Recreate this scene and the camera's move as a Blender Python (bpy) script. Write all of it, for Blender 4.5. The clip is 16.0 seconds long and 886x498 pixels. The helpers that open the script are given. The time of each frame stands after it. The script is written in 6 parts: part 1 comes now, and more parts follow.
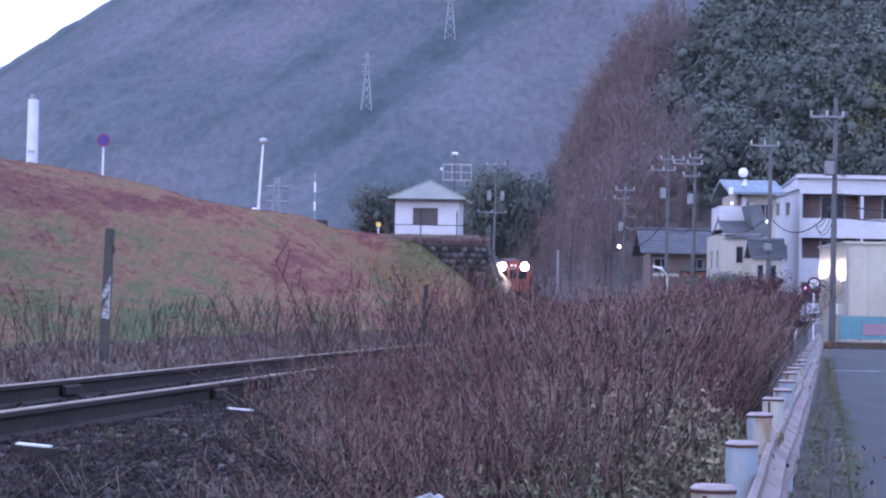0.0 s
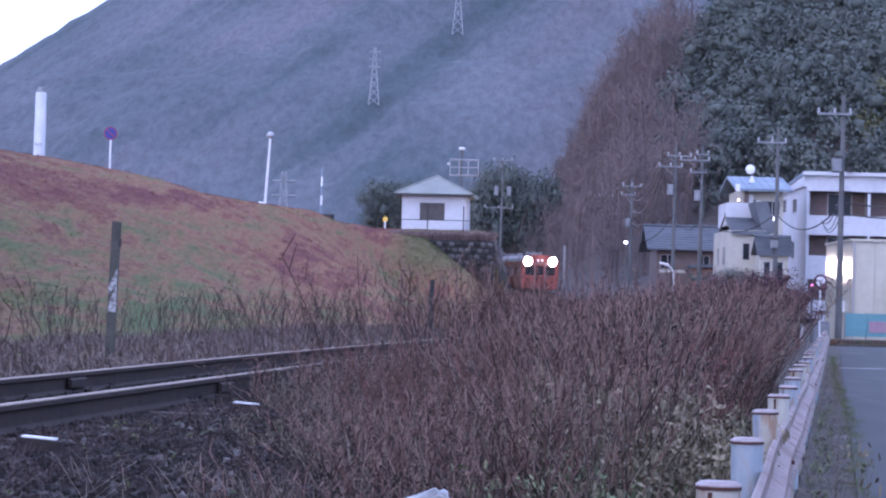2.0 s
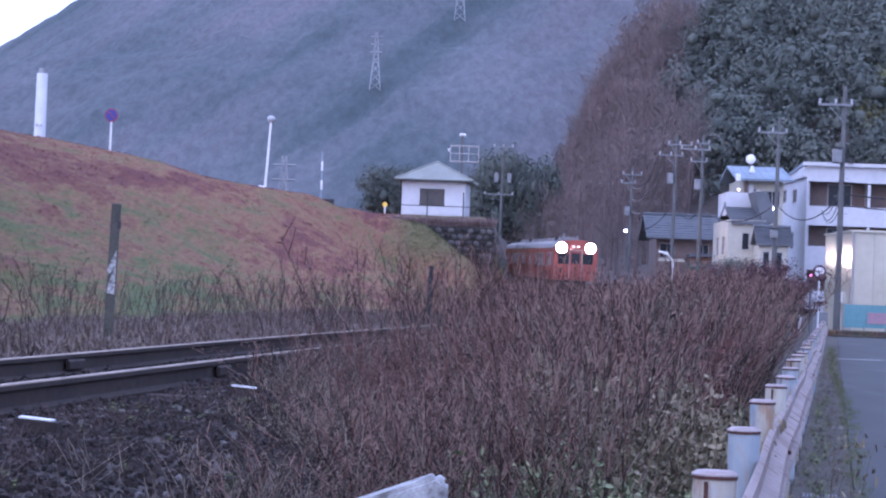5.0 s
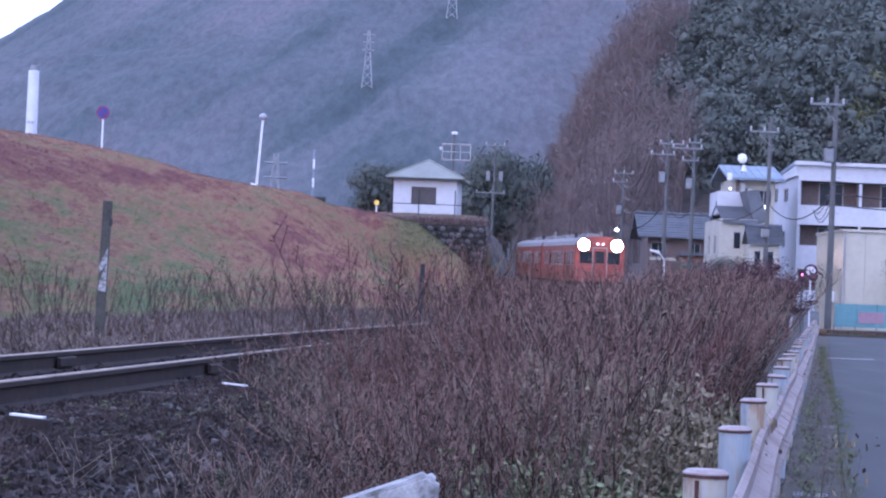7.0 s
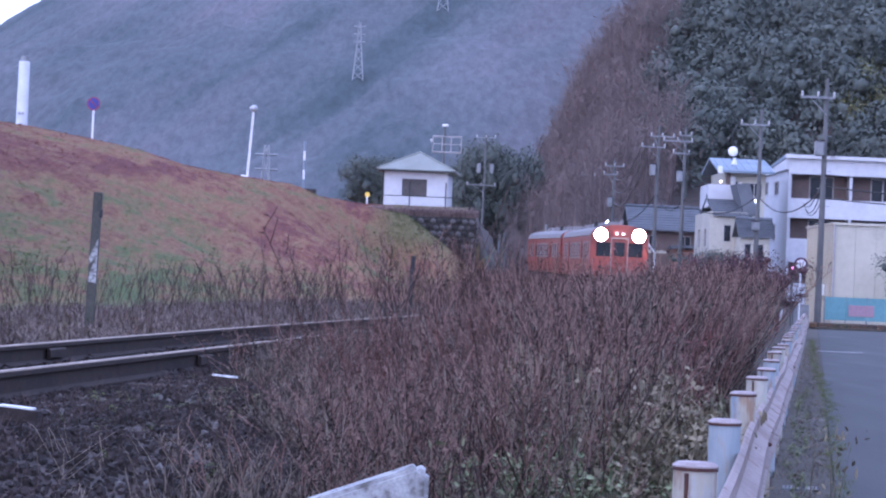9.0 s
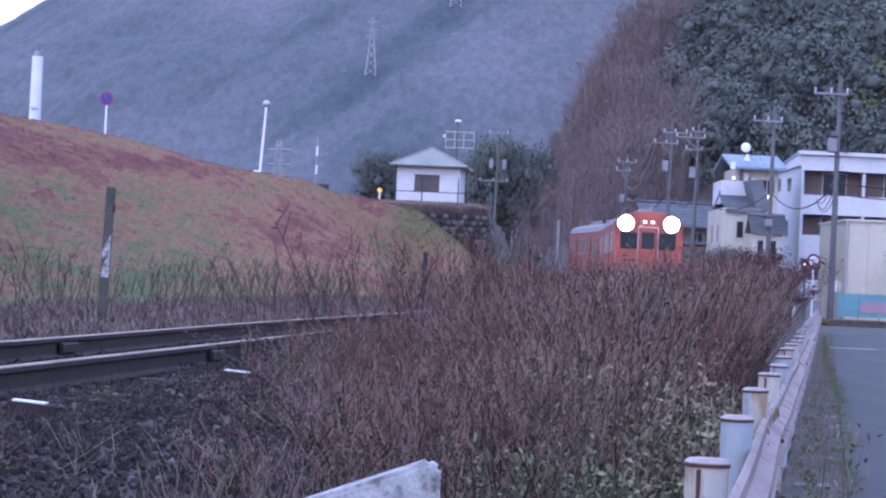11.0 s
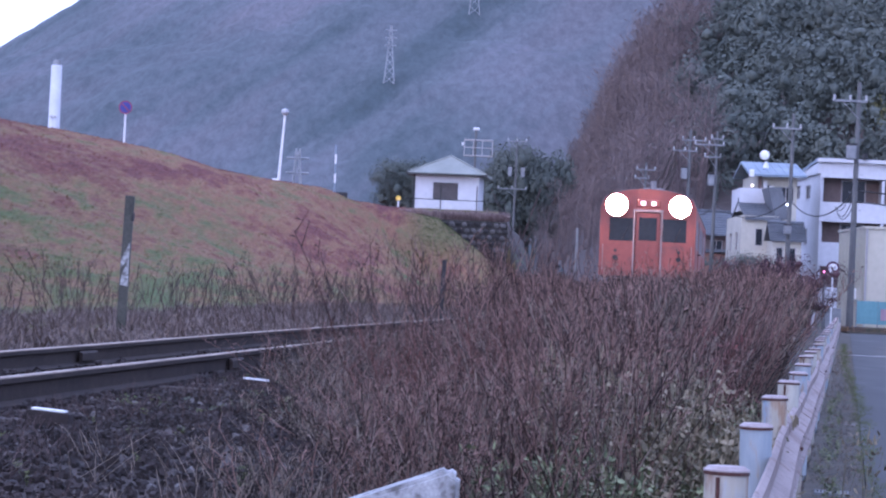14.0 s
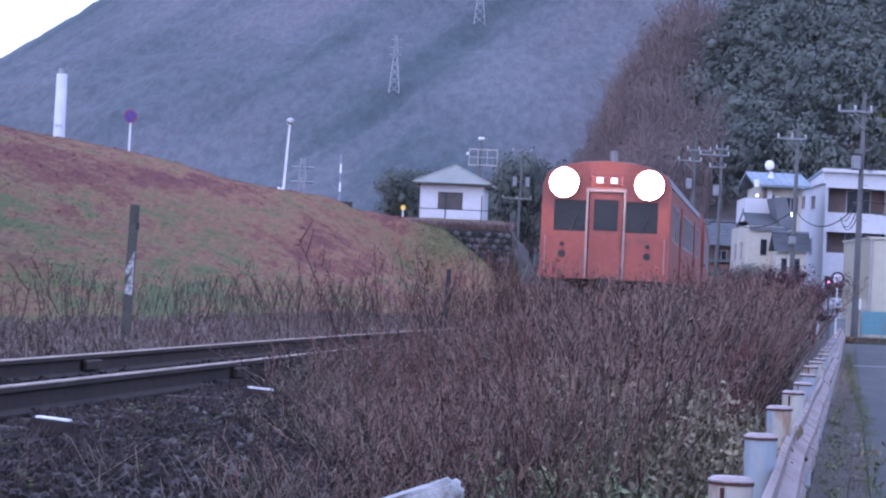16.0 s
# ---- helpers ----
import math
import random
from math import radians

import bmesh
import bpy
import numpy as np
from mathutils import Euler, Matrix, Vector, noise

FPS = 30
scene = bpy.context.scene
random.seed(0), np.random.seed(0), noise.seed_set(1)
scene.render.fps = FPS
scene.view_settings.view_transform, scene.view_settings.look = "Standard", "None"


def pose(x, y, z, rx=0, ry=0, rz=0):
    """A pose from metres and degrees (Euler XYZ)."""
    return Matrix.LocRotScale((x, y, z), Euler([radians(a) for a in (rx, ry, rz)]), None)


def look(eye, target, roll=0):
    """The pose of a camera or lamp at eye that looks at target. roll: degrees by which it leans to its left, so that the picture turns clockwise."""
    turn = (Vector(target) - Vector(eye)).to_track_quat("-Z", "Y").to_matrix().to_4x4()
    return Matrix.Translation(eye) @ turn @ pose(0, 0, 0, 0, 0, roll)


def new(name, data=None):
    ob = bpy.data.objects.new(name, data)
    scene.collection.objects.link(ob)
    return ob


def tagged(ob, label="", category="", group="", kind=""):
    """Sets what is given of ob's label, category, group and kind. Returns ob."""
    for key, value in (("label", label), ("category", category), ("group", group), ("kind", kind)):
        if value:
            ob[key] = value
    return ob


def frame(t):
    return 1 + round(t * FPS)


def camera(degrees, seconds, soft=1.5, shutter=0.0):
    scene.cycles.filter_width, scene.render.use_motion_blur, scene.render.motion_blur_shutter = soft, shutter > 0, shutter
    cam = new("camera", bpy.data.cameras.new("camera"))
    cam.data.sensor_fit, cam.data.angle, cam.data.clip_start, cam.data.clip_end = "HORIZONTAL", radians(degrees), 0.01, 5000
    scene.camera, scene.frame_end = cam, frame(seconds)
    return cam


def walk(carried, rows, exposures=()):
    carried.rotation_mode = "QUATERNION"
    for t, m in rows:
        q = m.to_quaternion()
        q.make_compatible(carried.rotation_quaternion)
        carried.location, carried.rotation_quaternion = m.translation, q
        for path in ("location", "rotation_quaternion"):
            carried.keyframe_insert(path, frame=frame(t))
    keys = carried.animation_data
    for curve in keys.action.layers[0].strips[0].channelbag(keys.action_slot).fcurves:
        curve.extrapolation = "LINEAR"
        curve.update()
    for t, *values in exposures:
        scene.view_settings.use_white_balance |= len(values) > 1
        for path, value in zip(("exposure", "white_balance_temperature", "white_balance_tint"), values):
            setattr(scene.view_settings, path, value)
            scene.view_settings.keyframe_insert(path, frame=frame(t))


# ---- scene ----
# ---------- camera ----------
cam = camera(21.76, 16.0, soft=2.2)
EYE = (0.0, 0.0, 1.25)
# seconds, tilt up, turn to the right, roll (degrees)
TURNS = [
    (0, 1.572, 0.000, 1.100), (0.5, 1.505, -0.049, 1.235), (1, 1.475, 0.017, 1.215), (1.5, 1.463, -0.065, 1.261),
    (2, 1.446, -0.160, 1.434), (2.5, 1.373, -0.162, 1.814), (3, 1.304, -0.271, 2.012), (3.5, 1.237, -0.137, 2.113),
    (4, 1.156, -0.165, 2.087), (6.5, 1.080, -0.009, 2.273), (7, 1.064, 0.079, 2.280), (7.5, 1.020, 0.147, 2.339),
    (8, 0.963, 0.210, 2.415), (8.5, 0.903, 0.280, 2.492), (9, 0.880, 0.324, 2.431), (11.5, 0.738, -0.044, 2.557),
    (12, 0.732, -0.084, 2.521), (12.5, 0.745, -0.152, 2.515), (13, 0.776, -0.225, 2.475), (13.5, 0.921, -0.313, 2.461),
    (14, 0.936, -0.452, 2.488), (14.5, 0.978, -0.493, 2.610), (15, 1.004, -0.451, 2.592), (15.5, 1.024, -0.514, 2.576),
    (16, 1.167, -0.578, 2.614),
]


def aim(tilt, turn, roll):
    p, y = radians(tilt), radians(turn)
    way = Vector((math.sin(y) * math.cos(p), math.cos(y) * math.cos(p), math.sin(p)))
    return look(EYE, Vector(EYE) + way * 100, roll)


walk(cam, [(t, aim(a, b, c)) for t, a, b, c in TURNS], exposures=[(0, 0.64, 4800, 32), (3, 0.64, 4800, 32), (7, 0.71, 4800, 32), (9, 0.74, 4800, 32), (12.5, 0.73, 4800, 32), (16, 0.65, 4800, 32)])

# ---------- light: dusk under a pale sky ----------
world = bpy.data.worlds.new("dusk")
scene.world = world
world.use_nodes = True
wn = world.node_tree
sky = wn.nodes.new("ShaderNodeTexSky")
sky.sky_type, sky.sun_disc = "NISHITA", False
sky.sun_elevation, sky.sun_rotation = radians(14), radians(-150)
sky.air_density, sky.dust_density, sky.ozone_density = 0.9, 3.0, 2.0
veil = wn.nodes.new("ShaderNodeMix")  # thin high cloud over the whole sky
veil.data_type = "RGBA"
veil.inputs[0].default_value = 0.75
veil.inputs[7].default_value = (7.0, 7.4, 8.2, 1)
wn.links.new(sky.outputs[0], veil.inputs[6])
wn.links.new(veil.outputs[2], wn.nodes["Background"].inputs[0])
wn.nodes["Background"].inputs[1].default_value = 0.15
sun = new("sun", bpy.data.lights.new("sun", "SUN"))
sun.data.energy, sun.data.angle, sun.data.color = 0.4, radians(40), (1.0, 0.93, 0.88)
sun.matrix_basis = look((-30, -50, 60), (0, 0, 0))

# ---------- helpers ----------
rng = np.random.default_rng(7)


def part(name, bm, material, parent=None, label="", smooth=False):
    me = bpy.data.meshes.new(name)
    bm.normal_update()
    bm.to_mesh(me)
    bm.free()
    me.materials.append(material)
    if smooth:
        me.polygons.foreach_set("use_smooth", [True] * len(me.polygons))
    ob = new(name, me)
    ob.parent = parent
    if label:
        ob["label"] = label
    return ob


def raw(name, verts, faces, material, parent=None, smooth=False):
    me = bpy.data.meshes.new(name)
    me.from_pydata(verts.tolist() if isinstance(verts, np.ndarray) else verts, [], faces.tolist() if isinstance(faces, np.ndarray) else faces)
    me.materials.append(material)
    if smooth:
        me.polygons.foreach_set("use_smooth", [True] * len(me.polygons))
    ob = new(name, me)
    ob.parent = parent
    return ob


def thing(name, label, category, m=None, group="", kind=""):
    ob = new(name)
    ob.empty_display_size = 0.3
    if m is not None:
        ob.matrix_basis = m
    return tagged(ob, label, category, group, kind)


def box(bm, x0, x1, y0, y1, z0, z1, bevel=0.0):
    r = bmesh.ops.create_cube(bm, size=1.0, matrix=Matrix.LocRotScale(((x0 + x1) / 2, (y0 + y1) / 2, (z0 + z1) / 2), None, (x1 - x0, y1 - y0, z1 - z0)))
    if bevel:
        edges = {e for v in r["verts"] for e in v.link_edges}
        bmesh.ops.bevel(bm, geom=list(edges), offset=bevel, segments=1, affect="EDGES")
    return bm


def cyl(bm, a, b, r0, r1=None, n=10, caps=True):
    a, b = Vector(a), Vector(b)
    d = b - a
    q = d.to_track_quat("Z", "Y")
    bmesh.ops.create_cone(bm, cap_ends=caps, segments=n, radius1=r0, radius2=r0 if r1 is None else r1, depth=d.length,
                          matrix=Matrix.LocRotScale((a + b) / 2, q, None))
    return bm


def B(*args, **kw):
    return box(bmesh.new(), *args, **kw)


def C(*args, **kw):
    return cyl(bmesh.new(), *args, **kw)


def prism(bm, outline, y0, y1):
    """An outline in x, z drawn along y."""
    a = [bm.verts.new((x, y0, z)) for x, z in outline]
    b = [bm.verts.new((x, y1, z)) for x, z in outline]
    n = len(outline)
    bm.faces.new(a)
    bm.faces.new(b[::-1])
    for i in range(n):
        bm.faces.new((a[i], b[i], b[(i + 1) % n], a[(i + 1) % n]))
    bmesh.ops.recalc_face_normals(bm, faces=bm.faces[:])
    return bm


def pierced(bm, length, height, thick, holes, z0=0.0):
    """A wall along x, its face at y = 0, with openings (x0, x1, z0, z1) right through it."""
    xs = sorted({0.0, length, *[h[0] for h in holes], *[h[1] for h in holes]})
    zs = sorted({z0, height, *[h[2] for h in holes], *[h[3] for h in holes]})
    for i in range(len(xs) - 1):
        for j in range(len(zs) - 1):
            cx, cz = (xs[i] + xs[i + 1]) / 2, (zs[j] + zs[j + 1]) / 2
            if not any(h[0] < cx < h[1] and h[2] < cz < h[3] for h in holes):
                box(bm, xs[i], xs[i + 1], 0, thick, zs[j], zs[j + 1])
    bmesh.ops.remove_doubles(bm, verts=bm.verts[:], dist=1e-4)
    seen = {}
    for f in bm.faces[:]:
        seen.setdefault(tuple(round(c, 3) for c in f.calc_center_median()), []).append(f)
    inner = [f for fs in seen.values() if len(fs) > 1 for f in fs]
    if inner:
        bmesh.ops.delete(bm, geom=inner, context="FACES")
    return bm


def sweep(bm, path, outline, closed=True):
    """Draws an outline (sideways, up) along a path that runs roughly along y."""
    rows = []
    for i, p in enumerate(path):
        a, b = path[max(i - 1, 0)], path[min(i + 1, len(path) - 1)]
        d = Vector(b) - Vector(a)
        side = Vector((d.y, -d.x, 0)).normalized()
        rows.append([bm.verts.new(Vector(p) + side * u + Vector((0, 0, w))) for u, w in outline])
    n = len(outline)
    for r, s in zip(rows, rows[1:]):
        for k in range(n if closed else n - 1):
            bm.faces.new((r[k], r[(k + 1) % n], s[(k + 1) % n], s[k]))
    if closed:
        bm.faces.new(rows[0])
        bm.faces.new(rows[-1][::-1])
    bmesh.ops.recalc_face_normals(bm, faces=bm.faces[:])
    return bm


# ---------- materials ----------
def mat(name, dark, light, scale=4.0, rough=0.8, metal=0.0, bump=0.2, fine=8.0, spots=None, spot_at=0.62, island=0.0, random_ob=0.0,
        world_space=False, glow=0.0, stretch=(1, 1, 1), thin=0.0):
    """Two tones mixed by noise at two scales, with relief; spots: a third tone in patches (stains, rust, moss)."""
    m = bpy.data.materials.new(name)
    m.use_nodes = True
    t = m.node_tree
    N, L = t.nodes.new, t.links.new
    bsdf = t.nodes["Principled BSDF"]
    if world_space:
        place = N("ShaderNodeNewGeometry").outputs["Position"]
    else:
        place = N("ShaderNodeTexCoord").outputs["Object"]
    mp = N("ShaderNodeMapping")
    mp.inputs["Scale"].default_value = stretch
    L(place, mp.inputs[0])

    def noise_at(s, detail=4.0):
        n = N("ShaderNodeTexNoise")
        n.inputs["Scale"].default_value, n.inputs["Detail"].default_value = s, detail
        L(mp.outputs[0], n.inputs["Vector"])
        return n.outputs["Fac"]

    def mathn(op, a, b):
        n = N("ShaderNodeMath")
        n.operation = op
        for s, v in zip(n.inputs, (a, b)):
            if isinstance(v, (int, float)):
                s.default_value = v
            else:
                L(v, s)
        return n.outputs[0]

    big, small = noise_at(scale), noise_at(scale * fine, 6.0)
    f = mathn("ADD", mathn("MULTIPLY", big, 0.6), mathn("MULTIPLY", small, 0.4))
    if island:
        f = mathn("ADD", f, mathn("MULTIPLY", mathn("SUBTRACT", N("ShaderNodeNewGeometry").outputs["Random Per Island"], 0.5), island))
    if random_ob:
        f = mathn("ADD", f, mathn("MULTIPLY", mathn("SUBTRACT", N("ShaderNodeObjectInfo").outputs["Random"], 0.5), random_ob))
    ramp = N("ShaderNodeValToRGB")
    ramp.color_ramp.elements[0].position, ramp.color_ramp.elements[1].position = 0.32, 0.68
    ramp.color_ramp.elements[0].color, ramp.color_ramp.elements[1].color = (*dark, 1), (*light, 1)
    L(f, ramp.inputs[0])
    col = ramp.outputs[0]
    for tone, at, sc in (spots or []):
        r2 = N("ShaderNodeValToRGB")
        r2.color_ramp.elements[0].position, r2.color_ramp.elements[1].position = at, at + 0.1
        L(mathn("ADD", mathn("MULTIPLY", noise_at(sc, 5.0), 0.8), mathn("MULTIPLY", small, 0.2)), r2.inputs[0])
        mix = N("ShaderNodeMix")
        mix.data_type = "RGBA"
        L(r2.outputs[0], mix.inputs[0])
        L(col, mix.inputs[6])
        mix.inputs[7].default_value = (*tone, 1)
        col = mix.outputs[2]
    L(col, bsdf.inputs["Base Color"])
    bsdf.inputs["Roughness"].default_value, bsdf.inputs["Metallic"].default_value = rough, metal
    if bump:
        b = N("ShaderNodeBump")
        b.inputs["Strength"].default_value, b.inputs["Distance"].default_value = bump, 0.3 / (scale * fine)
        L(small, b.inputs["Height"])
        L(b.outputs[0], bsdf.inputs["Normal"])
    if glow:
        L(col, bsdf.inputs["Emission Color"])
        bsdf.inputs["Emission Strength"].default_value = glow
    if thin:  # dry leaves and stems let light through
        through_light, mixed = N("ShaderNodeBsdfTranslucent"), N("ShaderNodeMixShader")
        mixed.inputs[0].default_value = thin
        L(col, through_light.inputs["Color"])
        L(bsdf.outputs[0], mixed.inputs[1])
        L(through_light.outputs[0], mixed.inputs[2])
        L(mixed.outputs[0], t.nodes["Material Output"].inputs["Surface"])
    return m


def glass(name, tone=(0.012, 0.014, 0.018), rough=0.22):
    m = mat(name, tone, tuple(c * 1.8 for c in tone), 1.0, rough, bump=0.0)
    m.node_tree.nodes["Principled BSDF"].inputs["Specular IOR Level"].default_value = 0.3
    return m


M_SOIL = mat("soil", (0.035, 0.028, 0.024), (0.08, 0.063, 0.052), 1.2, 0.95, bump=0.6, spots=[((0.07, 0.1, 0.035), 0.55, 0.5)], world_space=True)


def grass_bank(name):
    """Winter turf: red-brown, tan and green run into one another, with fine grain."""
    m = bpy.data.materials.new(name)
    m.use_nodes = True
    t = m.node_tree
    N, L = t.nodes.new, t.links.new
    bsdf = t.nodes["Principled BSDF"]
    mp = N("ShaderNodeMapping")
    mp.inputs["Scale"].default_value = (2.1, 0.42, 1.6)
    mp.inputs["Location"].default_value = (3.0, 2.0, 0.0)
    L(N("ShaderNodeNewGeometry").outputs["Position"], mp.inputs[0])
    out = []
    for scale, detail, rough in ((0.1, 9.0, 0.68), (0.55, 8.0, 0.75), (3.2, 6.0, 0.75)):
        n = N("ShaderNodeTexNoise")
        n.inputs["Scale"].default_value, n.inputs["Detail"].default_value, n.inputs["Roughness"].default_value = scale, detail, rough
        L(mp.outputs[0], n.inputs["Vector"])
        out.append(n.outputs["Fac"])

    def add(a, b, ka, kb):
        x, y, z = N("ShaderNodeMath"), N("ShaderNodeMath"), N("ShaderNodeMath")
        x.operation = y.operation = "MULTIPLY"
        L(a, x.inputs[0])
        L(b, y.inputs[0])
        x.inputs[1].default_value, y.inputs[1].default_value = ka, kb
        L(x.outputs[0], z.inputs[0])
        L(y.outputs[0], z.inputs[1])
        return z.outputs[0]

    ramp = N("ShaderNodeValToRGB")
    e = ramp.color_ramp.elements
    e[0].position, e[0].color = 0.40, (0.13, 0.04, 0.03, 1)
    e[1].position, e[1].color = 0.6, (0.08, 0.118, 0.027, 1)
    for at, c in ((0.445, (0.165, 0.06, 0.037, 1)), (0.48, (0.15, 0.08, 0.038, 1)), (0.51, (0.215, 0.125, 0.055, 1)), (0.55, (0.125, 0.12, 0.032, 1))):
        k = e.new(at)
        k.color = c
    axis = N("ShaderNodeSeparateXYZ")
    L(N("ShaderNodeNewGeometry").outputs["Position"], axis.inputs[0])

    def drift(source, a, b, low, high):
        r = N("ShaderNodeMapRange")
        for key, value in zip(("From Min", "From Max", "To Min", "To Max"), (a, b, low, high)):
            r.inputs[key].default_value = value
        L(axis.outputs[source], r.inputs["Value"])
        return r.outputs[0]

    # redder towards the dry crest, greener at the damp foot of the near stretch
    mixed = add(add(out[0], out[1], 0.55, 0.47), add(drift("Z", 3.8, 7.2, 0.0, -0.055), drift("Y", 50, 76, 0.02, 0.0), 1.0, 1.0), 1.0, 1.0)
    L(mixed, ramp.inputs[0])
    # drier turf towards the levee's far end: straw and rust with little green
    dry = N("ShaderNodeValToRGB")
    d = dry.color_ramp.elements
    d[0].position, d[0].color = 0.41, (0.14, 0.036, 0.03, 1)
    d[1].position, d[1].color = 0.61, (0.1, 0.125, 0.03, 1)
    for at, c in ((0.455, (0.2, 0.074, 0.042, 1)), (0.505, (0.265, 0.138, 0.065, 1)), (0.56, (0.2, 0.142, 0.055, 1))):
        k = d.new(at)
        k.color = c
    L(mixed, dry.inputs[0])
    how = N("ShaderNodeMapRange")
    how.inputs["From Min"].default_value, how.inputs["From Max"].default_value = 62, 105
    L(axis.outputs["Y"], how.inputs["Value"])
    turf = N("ShaderNodeMix")
    turf.data_type = "RGBA"
    L(how.outputs[0], turf.inputs[0])
    L(ramp.outputs[0], turf.inputs[6])
    L(dry.outputs[0], turf.inputs[7])
    # damp olive grass on the shaded end below the hut
    olive, both, high = N("ShaderNodeMix"), N("ShaderNodeMath"), N("ShaderNodeMath")
    olive.data_type, both.operation, high.operation = "RGBA", "MULTIPLY", "MULTIPLY"
    L(drift("Z", 2.9, 4.6, 0.0, 0.85), high.inputs[0])
    L(drift("X", -4.6, -2.6, 0.0, 1.0), high.inputs[1])
    L(high.outputs[0], both.inputs[0])
    L(drift("Y", 140, 154, 0.0, 1.0), both.inputs[1])
    L(both.outputs[0], olive.inputs[0])
    L(turf.outputs[2], olive.inputs[6])
    olive.inputs[7].default_value = (0.15, 0.145, 0.052, 1)
    val = N("ShaderNodeMix")
    val.data_type, val.blend_type = "RGBA", "MULTIPLY"
    val.inputs[0].default_value = 0.75
    tone = N("ShaderNodeValToRGB")
    tone.color_ramp.elements[0].position, tone.color_ramp.elements[1].position = 0.3, 0.7
    tone.color_ramp.elements[0].color, tone.color_ramp.elements[1].color = (0.42, 0.4, 0.39, 1), (1.28, 1.24, 1.2, 1)
    L(out[2], tone.inputs[0])
    L(olive.outputs[2], val.inputs[6])
    L(tone.outputs[0], val.inputs[7])
    L(val.outputs[2], bsdf.inputs["Base Color"])
    bsdf.inputs["Roughness"].default_value = 0.95
    bump = N("ShaderNodeBump")
    bump.inputs["Strength"].default_value, bump.inputs["Distance"].default_value = 1.0, 0.14
    L(out[2], bump.inputs["Height"])
    L(bump.outputs[0], bsdf.inputs["Normal"])
    return m


M_LEVEE = grass_bank("levee_turf")
M_ROAD = mat("asphalt", (0.04, 0.041, 0.041), (0.068, 0.069, 0.068), 0.7, 0.9, bump=0.3, fine=60, spots=[((0.09, 0.09, 0.088), 0.6, 0.35)], world_space=True, stretch=(1.5, 0.35, 1))
M_CONC = mat("concrete", (0.22, 0.21, 0.2), (0.36, 0.35, 0.33), 1.5, 0.9, bump=0.25, spots=[((0.13, 0.12, 0.1), 0.58, 1.0)])
M_GUTTER = mat("gutter_dirt", (0.045, 0.04, 0.03), (0.1, 0.09, 0.07), 2.0, 0.95, bump=0.7, spots=[((0.2, 0.185, 0.165), 0.6, 0.6), ((0.06, 0.07, 0.03), 0.6, 1.1)], world_space=True)
M_MOSS = mat("moss", (0.08, 0.1, 0.03), (0.16, 0.18, 0.058), 3.0, 0.95, bump=0.8, world_space=True, island=0.3)
M_BALLAST = mat("ballast", (0.0164, 0.01189, 0.01066), (0.041, 0.03034, 0.02706), 3.0, 0.95, bump=0.5, world_space=True, island=0.35)
M_RAIL = mat("rail_rust", (0.016, 0.0105, 0.009), (0.042, 0.028, 0.021), 5.0, 0.9, 0.0, bump=0.25)
M_RAILTOP = mat("rail_head", (0.2, 0.155, 0.115), (0.4, 0.32, 0.245), 2.0, 0.6, 0.3, bump=0.03)
M_SLEEPER = mat("sleeper_wood", (0.035, 0.028, 0.024), (0.09, 0.07, 0.06), 3.0, 0.9, bump=0.4, stretch=(0.4, 4, 4))
M_WHITE = mat("white_paint", (0.62, 0.62, 0.62), (0.8, 0.8, 0.79), 1.4, 0.6, bump=0.05)
M_WORNWHITE = mat("worn_white", (0.2, 0.2, 0.196), (0.5, 0.5, 0.488), 14.0, 0.9, bump=0.8, spots=[((0.13, 0.125, 0.115), 0.5, 22.0)])
M_WALLW = mat("white_render", (0.48, 0.48, 0.5), (0.6, 0.6, 0.62), 0.35, 0.85, bump=0.08, spots=[((0.5, 0.5, 0.51), 0.6, 0.5)])
M_CREAM = mat("cream_render", (0.4, 0.38, 0.31), (0.52, 0.49, 0.41), 0.5, 0.85, bump=0.1, spots=[((0.36, 0.33, 0.27), 0.62, 0.8)])
M_BEIGE = mat("beige_siding", (0.46, 0.43, 0.33), (0.56, 0.52, 0.41), 0.4, 0.12, bump=0.1, spots=[((0.38, 0.35, 0.27), 0.6, 0.6)])
M_POLE = mat("pole_concrete", (0.085, 0.085, 0.085), (0.15, 0.15, 0.145), 1.0, 0.9, bump=0.1, stretch=(3, 3, 0.4))
M_STEEL = mat("galvanised", (0.17, 0.175, 0.18), (0.28, 0.285, 0.29), 3.0, 0.55, 0.4, bump=0.05)
M_PYLON = mat("weathered_lattice", (0.22, 0.23, 0.24), (0.32, 0.33, 0.34), 0.5, 0.7, 0.1, bump=0.0)
M_DARK = mat("dark_metal", (0.02, 0.02, 0.022), (0.05, 0.048, 0.048), 4.0, 0.85, bump=0.1)
M_TILE = mat("roof_tile", (0.06, 0.066, 0.075), (0.12, 0.128, 0.14), 1.2, 0.6, bump=0.2, random_ob=0.3)
M_HUTROOF = mat("hut_roof", (0.19, 0.2, 0.17), (0.27, 0.28, 0.245), 0.8, 0.7, bump=0.1, spots=[((0.16, 0.18, 0.17), 0.6, 1.5)])
M_BLUEROOF = mat("blue_metal_roof", (0.15, 0.19, 0.235), (0.24, 0.285, 0.33), 0.8, 0.55, 0.1, bump=0.05)
M_GLASS = glass("window_glass")
M_BROWN = mat("brown_panel", (0.12, 0.085, 0.075), (0.19, 0.14, 0.125), 0.8, 0.7, bump=0.1)
M_BRICK = mat("reddish_wall", (0.2, 0.1, 0.075), (0.3, 0.16, 0.12), 0.8, 0.85, bump=0.2)
